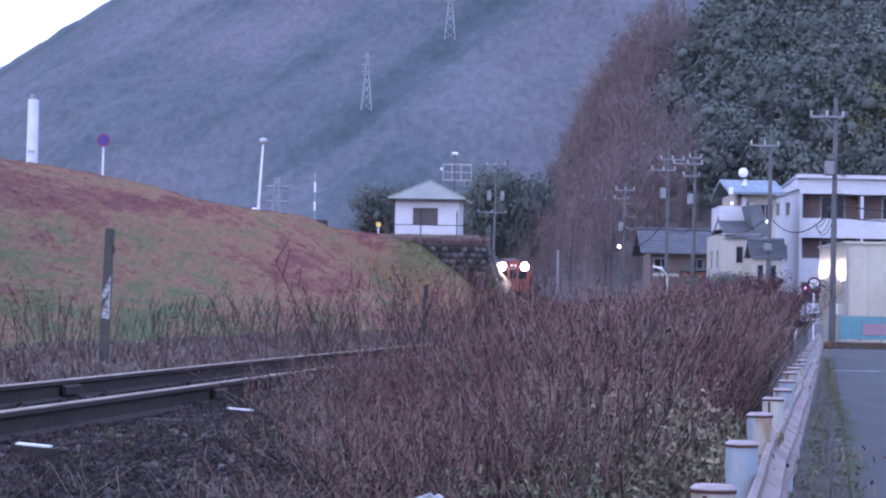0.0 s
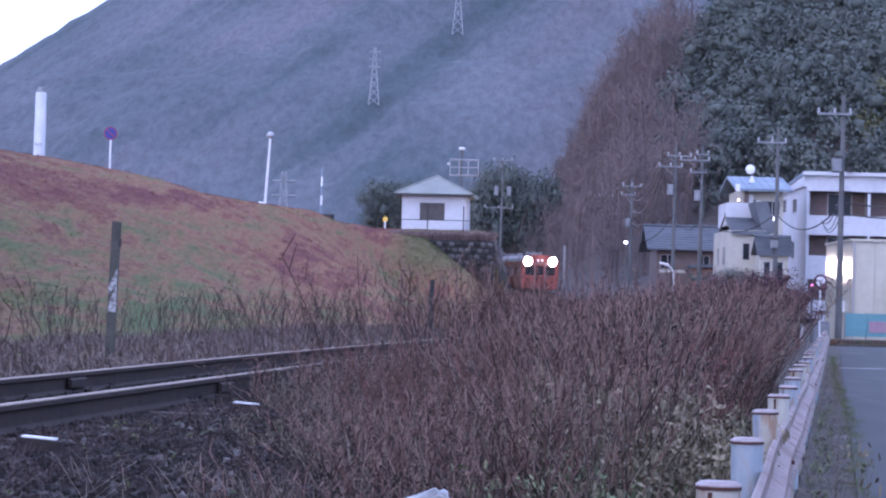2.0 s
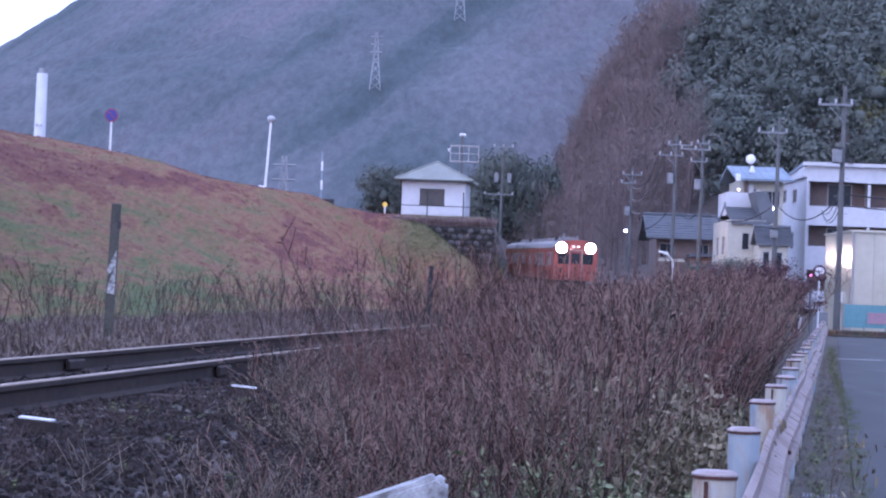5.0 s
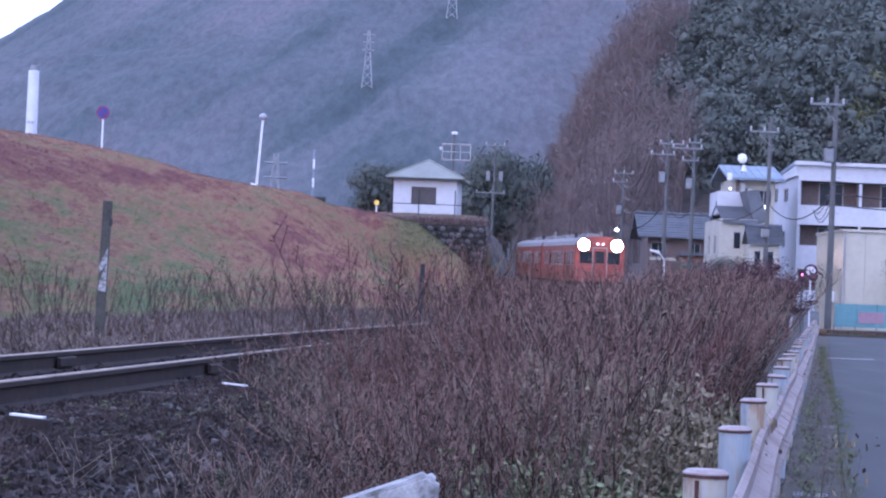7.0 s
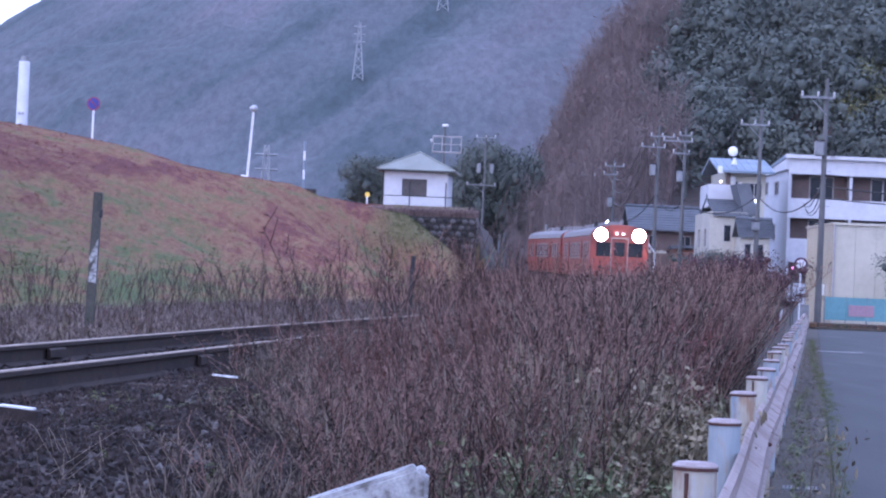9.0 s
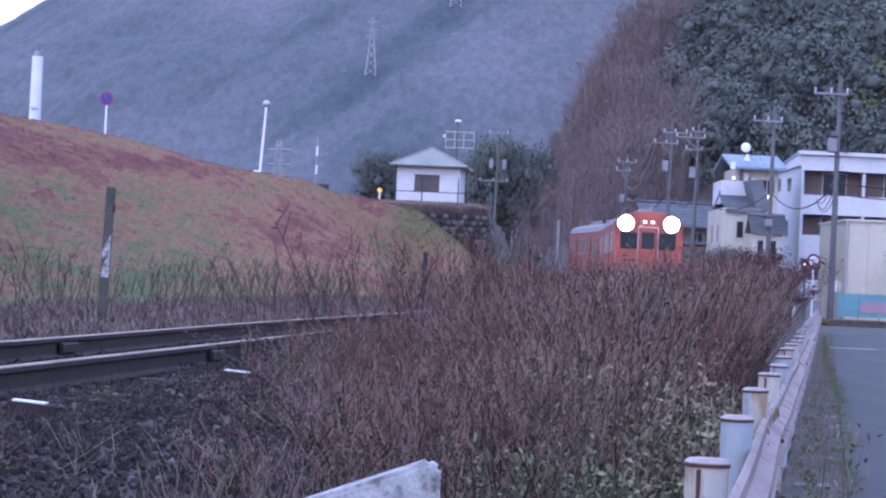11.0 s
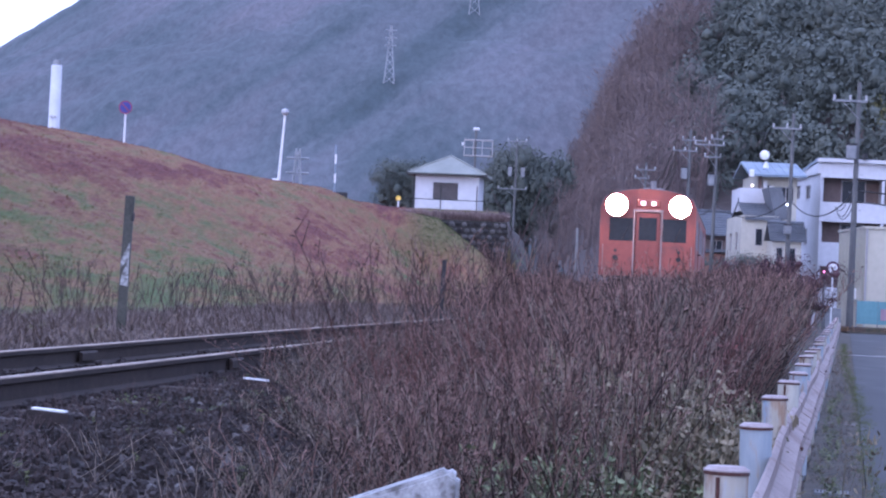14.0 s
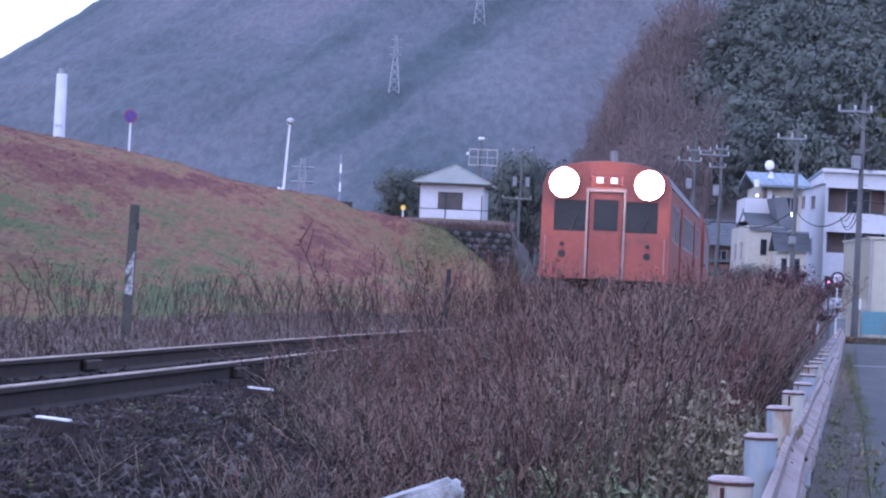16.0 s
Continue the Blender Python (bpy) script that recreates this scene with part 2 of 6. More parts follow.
M_INSUL = mat("insulator", (0.3, 0.3, 0.3), (0.42, 0.42, 0.41), 4, 0.4, bump=0)
M_RUST = mat("rust", (0.035, 0.014, 0.011), (0.095, 0.036, 0.025), 9.0, 0.85, bump=0.3)

# ---------- plan: track, road edge, levee ----------
TRACK_Y = [-30, 0, 9, 15.6, 24, 34, 44, 52, 65.6, 79.3, 93, 115.8, 129.5, 138.7, 161.5, 179.7, 198, 230, 262]
TRACK_X = [-7.2, -4.15, -3.17, -2.42, -1.42, 0.1, 1.78, 3.08, 4.95, 6.8, 8.25, 9.42, 9.45, 9.1, 7.96, 7.08, 6.05, 3.9, 1.4]
RAIL_Y = [-30, 0, 20, 40, 60, 95, 116, 139, 161, 198, 262]
RAIL_Z = [0.7, 0.7, 0.7, 0.77, 0.86, 0.88, 1.0, 1.28, 1.6, 2.2, 3.2]


def smooth_curve(ys, xs):
    """A smooth curve through the given points (cubic with averaged slopes)."""
    ys, xs = np.array(ys, float), np.array(xs, float)
    slope = np.gradient(xs, ys)

    def f(y):
        y = np.asarray(y, float)
        i = np.clip(np.searchsorted(ys, y) - 1, 0, len(ys) - 2)
        h = ys[i + 1] - ys[i]
        s = np.clip((y - ys[i]) / h, 0, 1)
        return ((2 * s**3 - 3 * s**2 + 1) * xs[i] + (s**3 - 2 * s**2 + s) * h * slope[i]
                + (3 * s**2 - 2 * s**3) * xs[i + 1] + (s**3 - s**2) * h * slope[i + 1])
    return f


track_x, rail_z = smooth_curve(TRACK_Y, TRACK_X), smooth_curve(RAIL_Y, RAIL_Z)


def edge_x(y):
    """The line of the guard rail's posts, along the road's edge."""
    return 0.72 + 0.168 * (np.asarray(y, float) - 6.05)


def ramp(x, a, b):
    s = np.clip((x - a) / (b - a), 0, 1)
    return s * s * (3 - 2 * s)


def crest_x(y):
    return -11.6 + 0.155 * (y - 145.5) + 4.2 * ramp(y, 158, 173)


def wob(x, y, s):
    return np.sin(x * 1.7 / s + 1.3 * np.sin(y * 0.9 / s)) * np.sin(y * 1.3 / s + 0.7 * np.sin(x * 1.1 / s + 2.0))


# uneven settling of the levee's crest, and the shape of its end below the hut
LEVEE_Y = [60, 98, 103, 112, 118, 126, 140, 152, 160]
LEVEE_DZ = [0.24, 0.24, 0.24, 0.03, -0.2, -0.28, -0.2, -0.05, -0.25]
END_X = [-6.8, -4.6, -1.8, 0.05, 1.72, 2.4, 4.4]
END_Z = [6.9, 6.62, 6.15, 4.83, 3.58, 2.94, 1.3]


def ground_z(x, y):
    x, y = np.asarray(x, float), np.asarray(y, float)
    rz = rail_z(y)
    e = x - track_x(y)
    bed = rz - 0.17
    # towards the road: down the ballast shoulder to the weedy strip, then the road's level
    far_lift = ramp(y, 95, 230) * 1.6
    strip = 0.22 + far_lift
    right = bed + (strip - bed) * ramp(e, 1.35, 3.1)
    right = right + (far_lift * 0.4 - strip) * ramp(x - edge_x(y), -1.0, -0.1) * (e > 1.35)
    # towards the levee
    low = rz - 0.42
    left = bed + (low - bed) * ramp(-e, 1.3, 2.6)
    top = 1.25 + 5.95 + 0.35 * ramp(y, 96, 114) - 0.35 * ramp(y, 150, 185) + np.interp(y, LEVEE_Y, LEVEE_DZ)
    wide = 19 - 10.5 * ramp(y, 100, 172)
    cx = crest_x(y)
    rise = np.clip((cx + wide - x) / wide, 0, 1.0)
    slope = rise - 0.07 * np.sin(2 * np.pi * rise) + 0.11 * np.sin(np.pi * np.clip((rise - 0.3) / 0.7, 0, 1)) * ramp(y, 90, 165)
    left = left + (top - left) * slope
    left = left + 0.12 * wob(x, y, 3.0) * ramp(rise, 0, 0.2) * (1 - ramp(rise, 0.8, 1.0))
    end = np.maximum(np.interp(x, END_X, END_Z), low)
    left = left + (end - left) * ramp(y, 150, 167) * ramp(-e, 1.6, 3.2)
    # the hut's terrace at the levee's end
    terrace = ramp(y, 170.5, 171.3) * ramp(-x, -3.3, -2.8)
    left = left + (6.25 + 0.9 * ramp(y, 172.5, 175.5) - left) * np.clip(terrace, 0, 1) * (x < 5)
    z = np.where(e > 0, right, left)
    z = z * (1 - ramp(y, 205, 260)) + (2.4 + 0.01 * (y - 230)) * ramp(y, 205, 260)
    return z + 0.02 * wob(x, y, 0.8)


def lines(*spans):
    return np.unique(np.concatenate([np.arange(a, b, s) for a, b, s in spans]))


def sheet(name, xs, ys, zf, material, smooth=True):
    X, Y = np.meshgrid(xs, ys)
    V = np.stack([X, Y, zf(X, Y)], -1).reshape(-1, 3)
    n, k = len(ys), len(xs)
    i = (np.arange(n - 1)[:, None] * k + np.arange(k - 1)[None]).ravel()
    return raw(name, V, np.stack([i, i + 1, i + k + 1, i + k], -1), material, smooth=smooth)


g = sheet("ground", lines((-2600, -200, 200), (-200, -40, 16), (-40, -20, 1.0), (-20, 14, 0.35), (14, 40, 1.0), (40, 200, 16), (200, 2601, 200)),
          lines((-120, -8, 6), (-8, 60, 0.5), (60, 168, 1.0), (168, 174, 0.25), (174, 260, 1.5), (260, 700, 40), (700, 3001, 250)), ground_z, M_SOIL)
tagged(g, "dark soil with dead grass and moss beside the railway", "ground", kind="structure")
g.data.materials.append(M_LEVEE)
co = np.empty(len(g.data.polygons) * 3)
g.data.polygons.foreach_get("center", co)
co = co.reshape(-1, 3)
on_bank = (co[:, 0] - track_x(co[:, 1]) < -2.2) & (co[:, 1] < 260)
g.data.polygons.foreach_set("material_index", on_bank.astype(int))

# road, gutter and kerb strip
ROAD_Y = list(np.arange(-60, 131, 1.0))


def strip(name, off0, off1, z0, z1, material, label, category):
    bm = bmesh.new()
    sweep(bm, [(float(edge_x(y)), y, 0) for y in ROAD_Y], [(off0, z0 - 0.25), (off0, z0), (off1, z1), (off1, z1 - 0.25)])
    return tagged(part(name, bm, material), label, category, kind="structure")


strip("road", 0.47, 7.5, 0.03, 0.03, M_ROAD, "worn grey asphalt lane along the railway", "road")
strip("gutter", 0.06, 0.462, 0.03, 0.02, M_GUTTER, "dirty concrete gutter strip with dead leaves", "gutter")
M_LINE = mat("road_paint", (0.2, 0.2, 0.2), (0.34, 0.34, 0.33), 3.0, 0.8, bump=0.2)
tagged(part("road_marking", B(9.41, 10.5, 55.1, 55.6, 0.02, 0.036), M_LINE), "faded white line painted across the asphalt", "road marking", kind="structure")

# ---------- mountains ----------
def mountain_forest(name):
    """Winter forest on a far slope, distance haze mixed into its colours: streaks of evergreen in the gullies, bare
    brown wood on the ribs, a grain of crowns.
    """
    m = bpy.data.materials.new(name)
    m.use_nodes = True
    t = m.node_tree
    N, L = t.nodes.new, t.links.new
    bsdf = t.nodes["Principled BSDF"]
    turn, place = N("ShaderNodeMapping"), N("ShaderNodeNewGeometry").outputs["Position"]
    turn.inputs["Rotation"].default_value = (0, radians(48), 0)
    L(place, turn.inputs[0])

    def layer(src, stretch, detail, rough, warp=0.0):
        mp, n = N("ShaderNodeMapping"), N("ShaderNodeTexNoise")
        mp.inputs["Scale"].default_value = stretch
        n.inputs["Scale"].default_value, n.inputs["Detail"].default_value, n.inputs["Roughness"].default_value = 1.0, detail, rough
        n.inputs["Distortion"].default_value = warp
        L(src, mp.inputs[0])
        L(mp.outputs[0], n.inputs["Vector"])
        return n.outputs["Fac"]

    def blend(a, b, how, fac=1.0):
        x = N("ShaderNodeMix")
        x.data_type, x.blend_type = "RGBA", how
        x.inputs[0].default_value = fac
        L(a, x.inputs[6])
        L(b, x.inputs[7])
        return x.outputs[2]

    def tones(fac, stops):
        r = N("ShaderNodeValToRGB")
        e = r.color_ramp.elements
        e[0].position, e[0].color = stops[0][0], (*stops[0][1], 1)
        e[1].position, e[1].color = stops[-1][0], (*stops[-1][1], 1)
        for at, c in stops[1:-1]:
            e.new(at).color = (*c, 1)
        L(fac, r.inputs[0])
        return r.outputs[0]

    # forest tones pulled towards blue-grey, so the colour carries the haze
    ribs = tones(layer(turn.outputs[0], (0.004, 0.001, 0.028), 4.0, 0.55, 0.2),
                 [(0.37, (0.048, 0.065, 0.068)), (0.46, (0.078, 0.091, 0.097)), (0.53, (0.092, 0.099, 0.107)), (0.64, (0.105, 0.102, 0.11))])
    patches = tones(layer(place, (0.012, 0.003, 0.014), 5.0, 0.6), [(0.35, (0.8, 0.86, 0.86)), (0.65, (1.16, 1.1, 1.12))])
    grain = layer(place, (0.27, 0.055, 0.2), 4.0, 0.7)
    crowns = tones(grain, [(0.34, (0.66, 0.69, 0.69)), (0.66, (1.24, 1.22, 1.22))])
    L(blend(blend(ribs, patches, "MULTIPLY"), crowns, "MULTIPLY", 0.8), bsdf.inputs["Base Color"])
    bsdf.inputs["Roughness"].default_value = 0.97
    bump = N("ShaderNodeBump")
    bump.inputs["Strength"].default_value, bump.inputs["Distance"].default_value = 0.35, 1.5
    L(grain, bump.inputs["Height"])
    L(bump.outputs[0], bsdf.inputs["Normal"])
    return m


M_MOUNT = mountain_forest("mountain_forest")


def ridged(x, y, s, seed):
    out, a = np.zeros_like(x), 1.0
    for k in range(4):
        ph = seed * 3.1 + k * 1.7
        out += a * (1 - np.abs(np.sin(x / s + ph + 1.1 * np.sin(y / s * 0.6 + ph)) * np.cos(y / s * 0.5 - ph + 0.8 * np.sin(x / s * 0.7))))
        s, a = s * 0.47, a * 0.5
    return out


def mount_z(x, y):
    s = np.clip((y - 760) / 840, 0, 1.25)
    R = 176 + 0.68 * (x + 290)
    R = np.where(R > 380, 380 + (R - 380) * 0.25, R)
    R = np.maximum(R, 20 + 0.1 * (x + 600))
    prof = np.where(s < 1, 0.55 * s + 0.45 * s**1.6, 1 - 1.4 * (s - 1))
    across = R * prof * 0.79 - 0.62 * x + 9 * wob(x, y, 60.0)
    gully = np.sin(across / 31.0) ** 2 + 0.45 * np.sin(across / 13.0 + 1.0 + 0.01 * x) ** 2 - 0.7
    spur = ridged(x + 0.75 * y, y * 0.35, 95, 1.0) - 1.2
    body = np.clip(s * 3, 0, 1) * np.clip(1.12 - s, 0, 1)
    return np.maximum(R * prof + (spur * 20 + gully * 9) * body + 1.6 * wob(x, y, 11.0) + 1.0 * wob(x + 40, y, 6.5), -5) + 2.4


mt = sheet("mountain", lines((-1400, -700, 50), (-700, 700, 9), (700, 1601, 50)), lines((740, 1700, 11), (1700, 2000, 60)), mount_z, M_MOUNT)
tagged(mt, "mountain covered in winter forest, its haze coloured in as blue-grey", "mountain", kind="structure")


def hill_z(x, y):
    """A steep spur: rises fast from its foot, then more gently."""
    rise = np.clip((y - 205) / 95, 0, 1) * (1 + 0.0011 * np.maximum(y - 300, 0))
    d = np.maximum(x - (11 + (y - 300) * 0.045), 0)
    return 1.5 + 5.6 * d**0.56 * rise + 2.2 * wob(x, y, 14) * np.clip(d / 12, 0, 1)


M_HILL = mat("hill_floor", (0.075, 0.062, 0.057), (0.13, 0.104, 0.094), 0.1, 0.95, bump=0.5, world_space=True)
hl = sheet("wooded_hill", lines((10, 260, 4)), lines((200, 520, 6)), hill_z, M_HILL)
tagged(hl, "steep dark leaf-covered hillside behind the houses", "hillside", kind="structure")

# ---------- railway ----------
M_VERM = mat("vermilion", (0.21, 0.05, 0.038), (0.31, 0.08, 0.057), 0.9, 0.4, bump=0.08, spots=[((0.17, 0.055, 0.045), 0.56, 1.4), ((0.4, 0.13, 0.095), 0.63, 2.3)])
M_ROOFG = mat("train_roof", (0.15, 0.14, 0.14), (0.24, 0.225, 0.22), 0.9, 0.75, bump=0.1, spots=[((0.15, 0.14, 0.14), 0.6, 0.8)])
M_UNDER = mat("underframe", (0.02, 0.018, 0.017), (0.05, 0.045, 0.04), 3.0, 0.8, bump=0.2)
M_GANG = mat("gangway_trim", (0.24, 0.17, 0.155), (0.36, 0.28, 0.26), 2.0, 0.6, bump=0.1)
M_TRIM = mat("grey_trim", (0.3, 0.28, 0.275), (0.42, 0.4, 0.385), 2.0, 0.5, bump=0.05)
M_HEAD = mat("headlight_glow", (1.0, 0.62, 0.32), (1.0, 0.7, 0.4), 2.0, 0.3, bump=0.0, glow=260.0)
M_MARK = mat("sign_glow", (0.9, 0.8, 0.75), (1.0, 0.9, 0.85), 2.0, 0.3, bump=0.0, glow=0.9)

track = thing("railway_track", "rusty single railway track on dark ballast", "railway track", kind="structure")
RAIL = [(-0.0635, 0), (0.0635, 0), (0.0635, 0.012), (0.012, 0.032), (0.009, 0.108), (0.0325, 0.12), (0.0325, 0.146), (-0.0325, 0.146), (-0.0325, 0.12), (-0.009, 0.108), (-0.012, 0.032), (-0.0635, 0.012)]
HEADT = [(-0.03, 0.146), (0.03, 0.146), (0.027, 0.153), (-0.027, 0.153)]
path_y = np.concatenate([np.arange(-20, 60, 0.5), np.arange(60, 262, 2.0)])


def along(off, ys, dz=0.0):
    """Points beside the track's middle line, off metres to the right."""
    ys = np.asarray(ys, float)
    x, z = track_x(ys), rail_z(ys) + dz
    d = (track_x(ys + 0.5) - track_x(ys - 0.5))
    n = np.sqrt(1 + d * d)
    return [(float(a), float(b), float(c)) for a, b, c in zip(x + off / n, ys - off * d / n, z)]


for off in (-0.566, 0.566):
    r = part("rail", sweep(bmesh.new(), along(off, path_y, -0.153), RAIL), M_RAIL, track)
    part("rail_head", sweep(bmesh.new(), along(off, path_y, -0.153), HEADT), M_RAILTOP, r, "worn shiny running surface")
sl = bmesh.new()
box(sl, -1.05, 1.05, -0.1, 0.1, -0.14, 0, bevel=0.008)
sleeper0 = part("sleeper", sl, M_SLEEPER, track)
k = 0
for y in np.arange(2.2, 60, 0.63):
    (p,) = along(0, [y], -0.157)
    a = math.atan2(float(track_x(y + 0.5) - track_x(y - 0.5)), 1.0)
    ob = sleeper0 if k == 0 else new("sleeper", sleeper0.data)
    ob.parent, ob.matrix_basis = track, pose(*p, 0, 0, -math.degrees(a) + rng.normal(0, 0.6))
    k += 1
# joint plates and bolts
for y, off in ((17.2, 0.566), (17.2, -0.566)):
    pts = along(off + 0.034, [y - 0.22, y + 0.22], -0.115)
    part("joint_plate", sweep(bmesh.new(), pts, [(0.0, 0), (0.028, 0.005), (0.028, 0.06), (0.0, 0.075)]), M_RAIL, track)
# white marker slabs at the sleeper ends
for y, off in ((10.79, 1.1), (15.0, 1.21)):
    (p,) = along(off, [y], -0.162)
    mk = thing("track_marker", "white-topped block lying beside the rail on the ballast", "track marker", pose(*p, 0, 4, -8), group="white track markers")
    part("block", B(-0.105, 0.105, -0.028, 0.05, -0.03, 0.062, bevel=0.004), M_BALLAST, mk)
    part("white_top", B(-0.08, 0.08, -0.03, 0.03, 0.063, 0.073, bevel=0.002), M_WHITE, mk, "white-painted top")


def stones(name, n, x_of, y_rng, e_rng, size, material, dz=0.0):
    """Broken stones strewn along the track, one lumpy block each."""
    y = rng.uniform(*y_rng, n)
    e = rng.uniform(*e_rng, n)
    x = x_of(y) + e
    z = ground_z(x, y) + dz
    unit = np.array([(-1, -1, -1), (1, -1, -1), (1, 1, -1), (-1, 1, -1), (-1, -1, 1), (1, -1, 1), (1, 1, 1), (-1, 1, 1)], float)
    r = size * rng.uniform(0.5, 1.3, (n, 1, 1))
    v = unit[None] * rng.uniform(0.3, 1.0, (n, 8, 3)) * r
    b = rng.uniform(0, 6.28, n)[:, None]
    v = np.stack([v[..., 0], v[..., 1] * np.cos(b) - v[..., 2] * np.sin(b), v[..., 1] * np.sin(b) + v[..., 2] * np.cos(b)], -1)
    z = z + rng.uniform(-0.01, 0.03, n)
    a = rng.uniform(0, 6.28, n)
    ca, sa = np.cos(a)[:, None], np.sin(a)[:, None]
    v = np.stack([v[..., 0] * ca - v[..., 1] * sa, v[..., 0] * sa + v[..., 1] * ca, v[..., 2]], -1)
    v += np.stack([x, y, z], -1)[:, None]
    f = np.array([(0, 3, 2, 1), (4, 5, 6, 7), (0, 1, 5, 4), (1, 2, 6, 5), (2, 3, 7, 6), (3, 0, 4, 7)])
    F = (f[None] + (np.arange(n) * 8)[:, None, None]).reshape(-1, 4)
    return raw(name, v.reshape(-1, 3), F, material)


st = stones("ballast", 15000, track_x, (7.2, 18.5), (0.3, 2.8), 0.0165, M_BALLAST)
st2 = stones("ballast", 4500, track_x, (8, 34), (-1.9, 0.5), 0.026, M_BALLAST)
tagged(st2, "dark broken-stone ballast between the rails", "ballast", kind="stuff")
tagged(st, "dark brown broken-stone ballast under the rails", "ballast", kind="stuff")

M_PALESTONE = mat("pale_stone", (0.08, 0.072, 0.068), (0.2, 0.185, 0.175), 6.0, 0.95, bump=0.4, world_space=True)
st3 = stones("loose_stones", 90, track_x, (8.5, 17), (0.8, 2.9), 0.018, M_PALESTONE, 0.012)
tagged(st3, "pale loose stones lying on the dark ballast", "stones", kind="stuff")

# train: two diesel railcars
W2, FLOOR, EAVE, TOPZ = 1.45, 0.95, 3.05, 3.62


def section(inset=0.0):
    w = W2 - inset
    pts = [(-w, FLOOR), (w, FLOOR), (w, EAVE)]
    for i in range(1, 8):
        a = math.pi * i / 8
        pts.append((w * math.cos(a), EAVE + (TOPZ - EAVE - inset) * math.sin(a) ** 0.8))
    return pts + [(-w, EAVE)]


def railcar(front_lit):
    """A railcar along y; its front is at y = 0 and faces -y. z = 0 at the rail's top."""
    car = thing("railcar", "vermilion diesel railcar with grey roof and lit headlights" if front_lit else "vermilion diesel railcar with grey roof, coupled behind", "train", group="railcars of the train")
    LEN = 20.8
    # sides with real window openings
    holes = [(1.2, 2.0, 1.95, 2.75)]
    y = 2.4
    doors = [(5.0, 6.3), (14.2, 15.5)]
    wins = []
    while y < LEN - 2.2:
        if not any(a - 1.1 < y < b + 0.1 for a, b in doors):
            wins.append((y, y + 0.95, 1.9, 2.72))
        y += 1.18
    holes += wins + [(a, b, 1.0, 2.85) for a, b in doors]
    for sgn in (1, -1):
        bm = pierced(bmesh.new(), LEN, EAVE, 0.06, holes, z0=FLOOR)
        bm.transform(Matrix.Translation((W2, 0, 0)) @ Matrix.Rotation(radians(90), 4, "Z"))
        if sgn < 0:
            bm.transform(Matrix.Diagonal((-1, 1, 1, 1)))
            bmesh.ops.reverse_faces(bm, faces=bm.faces[:])
        side = part("side_wall", bm, M_VERM, car)
        for a, b, z0, z1 in wins + holes[:1]:
            part("window", B(sgn * (W2 - 0.05) - 0.01, sgn * (W2 - 0.05) + 0.01, a, b, z0, z1), M_GLASS, side, "dark window pane")
            fr = bmesh.new()
            for zz in (z0, z1):
                box(fr, sgn * W2 - 0.012, sgn * W2 + 0.012, a - 0.03, b + 0.03, zz - 0.02, zz + 0.02)
            for yy in (a, b):
                box(fr, sgn * W2 - 0.012, sgn * W2 + 0.012, yy - 0.02, yy + 0.02, z0 - 0.03, z1 + 0.03)
            part("window_frame", fr, M_TRIM, side, "light metal window frame")
        for a, b in doors:
            for c in (a, (a + b) / 2 + 0.01):
                d = part("door", B(sgn * (W2 - 0.06) - 0.02, sgn * (W2 - 0.06) + 0.02, c, c + (b - a) / 2 - 0.01, 1.0, 2.85), M_VERM, car)
                part("door_window", B(sgn * (W2 - 0.04) - 0.01, sgn * (W2 - 0.035) + 0.01, c + 0.12, c + 0.52, 1.9, 2.6), M_GLASS, d)
    # ends
    for yy, lit in ((0.0, front_lit), (LEN, False)):
        bm = pierced(bmesh.new(), 2 * W2, EAVE, 0.08, [(0.28, 1.02, 2.02, 2.72), (1.88, 2.62, 2.02, 2.72), (1.06, 1.84, FLOOR + 0.03, 2.92)], z0=FLOOR)
        bm.transform(Matrix.Translation((-W2, -0.04 + yy, 0)))
        end = part("end_wall", bm, M_VERM, car)
        up = bmesh.new()
        prism(up, [p for p in section() if p[1] >= EAVE], yy - 0.04, yy + 0.04)
        part("end_top", up, M_VERM, end)
        s = -1 if yy == 0 else 1
        for x0, x1 in ((-W2 + 0.28, -W2 + 1.02), (-W2 + 1.88, -W2 + 2.62)):
            part("windscreen", B(x0, x1, yy - 0.01, yy + 0.01, 2.02, 2.72), M_GLASS, end, "dark windscreen")
            wp = bmesh.new()
            cyl(wp, ((x0 + x1) / 2, yy + s * 0.06, 2.0), ((x0 + x1) / 2 + 0.2, yy + s * 0.06, 2.45), 0.012, n=6)
            part("wiper", wp, M_DARK, end)
        gd = part("gangway_door", B(-0.37, 0.37, yy - 0.02, yy + 0.02, FLOOR + 0.05, 2.9), M_VERM, end)
        part("door_window", B(-0.27, 0.27, yy + s * 0.02 - 0.012, yy + s * 0.02 + 0.012, 2.05, 2.75), M_GLASS, gd)
        fr = bmesh.new()
        for x in (-0.42, 0.42):
            box(fr, x - 0.025, x + 0.025, yy + s * 0.04 - 0.05, yy + s * 0.04 + 0.05, FLOOR + 0.02, 2.92)
        box(fr, -0.455, 0.455, yy + s * 0.04 - 0.05, yy + s * 0.04 + 0.05, 2.92, 2.99)
        part("gangway_frame", fr, M_GANG, end, "pale metal gangway door frame")
        dest = part("destination_box", B(-0.36, 0.36, yy + s * 0.02 - 0.06, yy + s * 0.02 + 0.06, 3.06, 3.3, bevel=0.02), M_VERM, end)
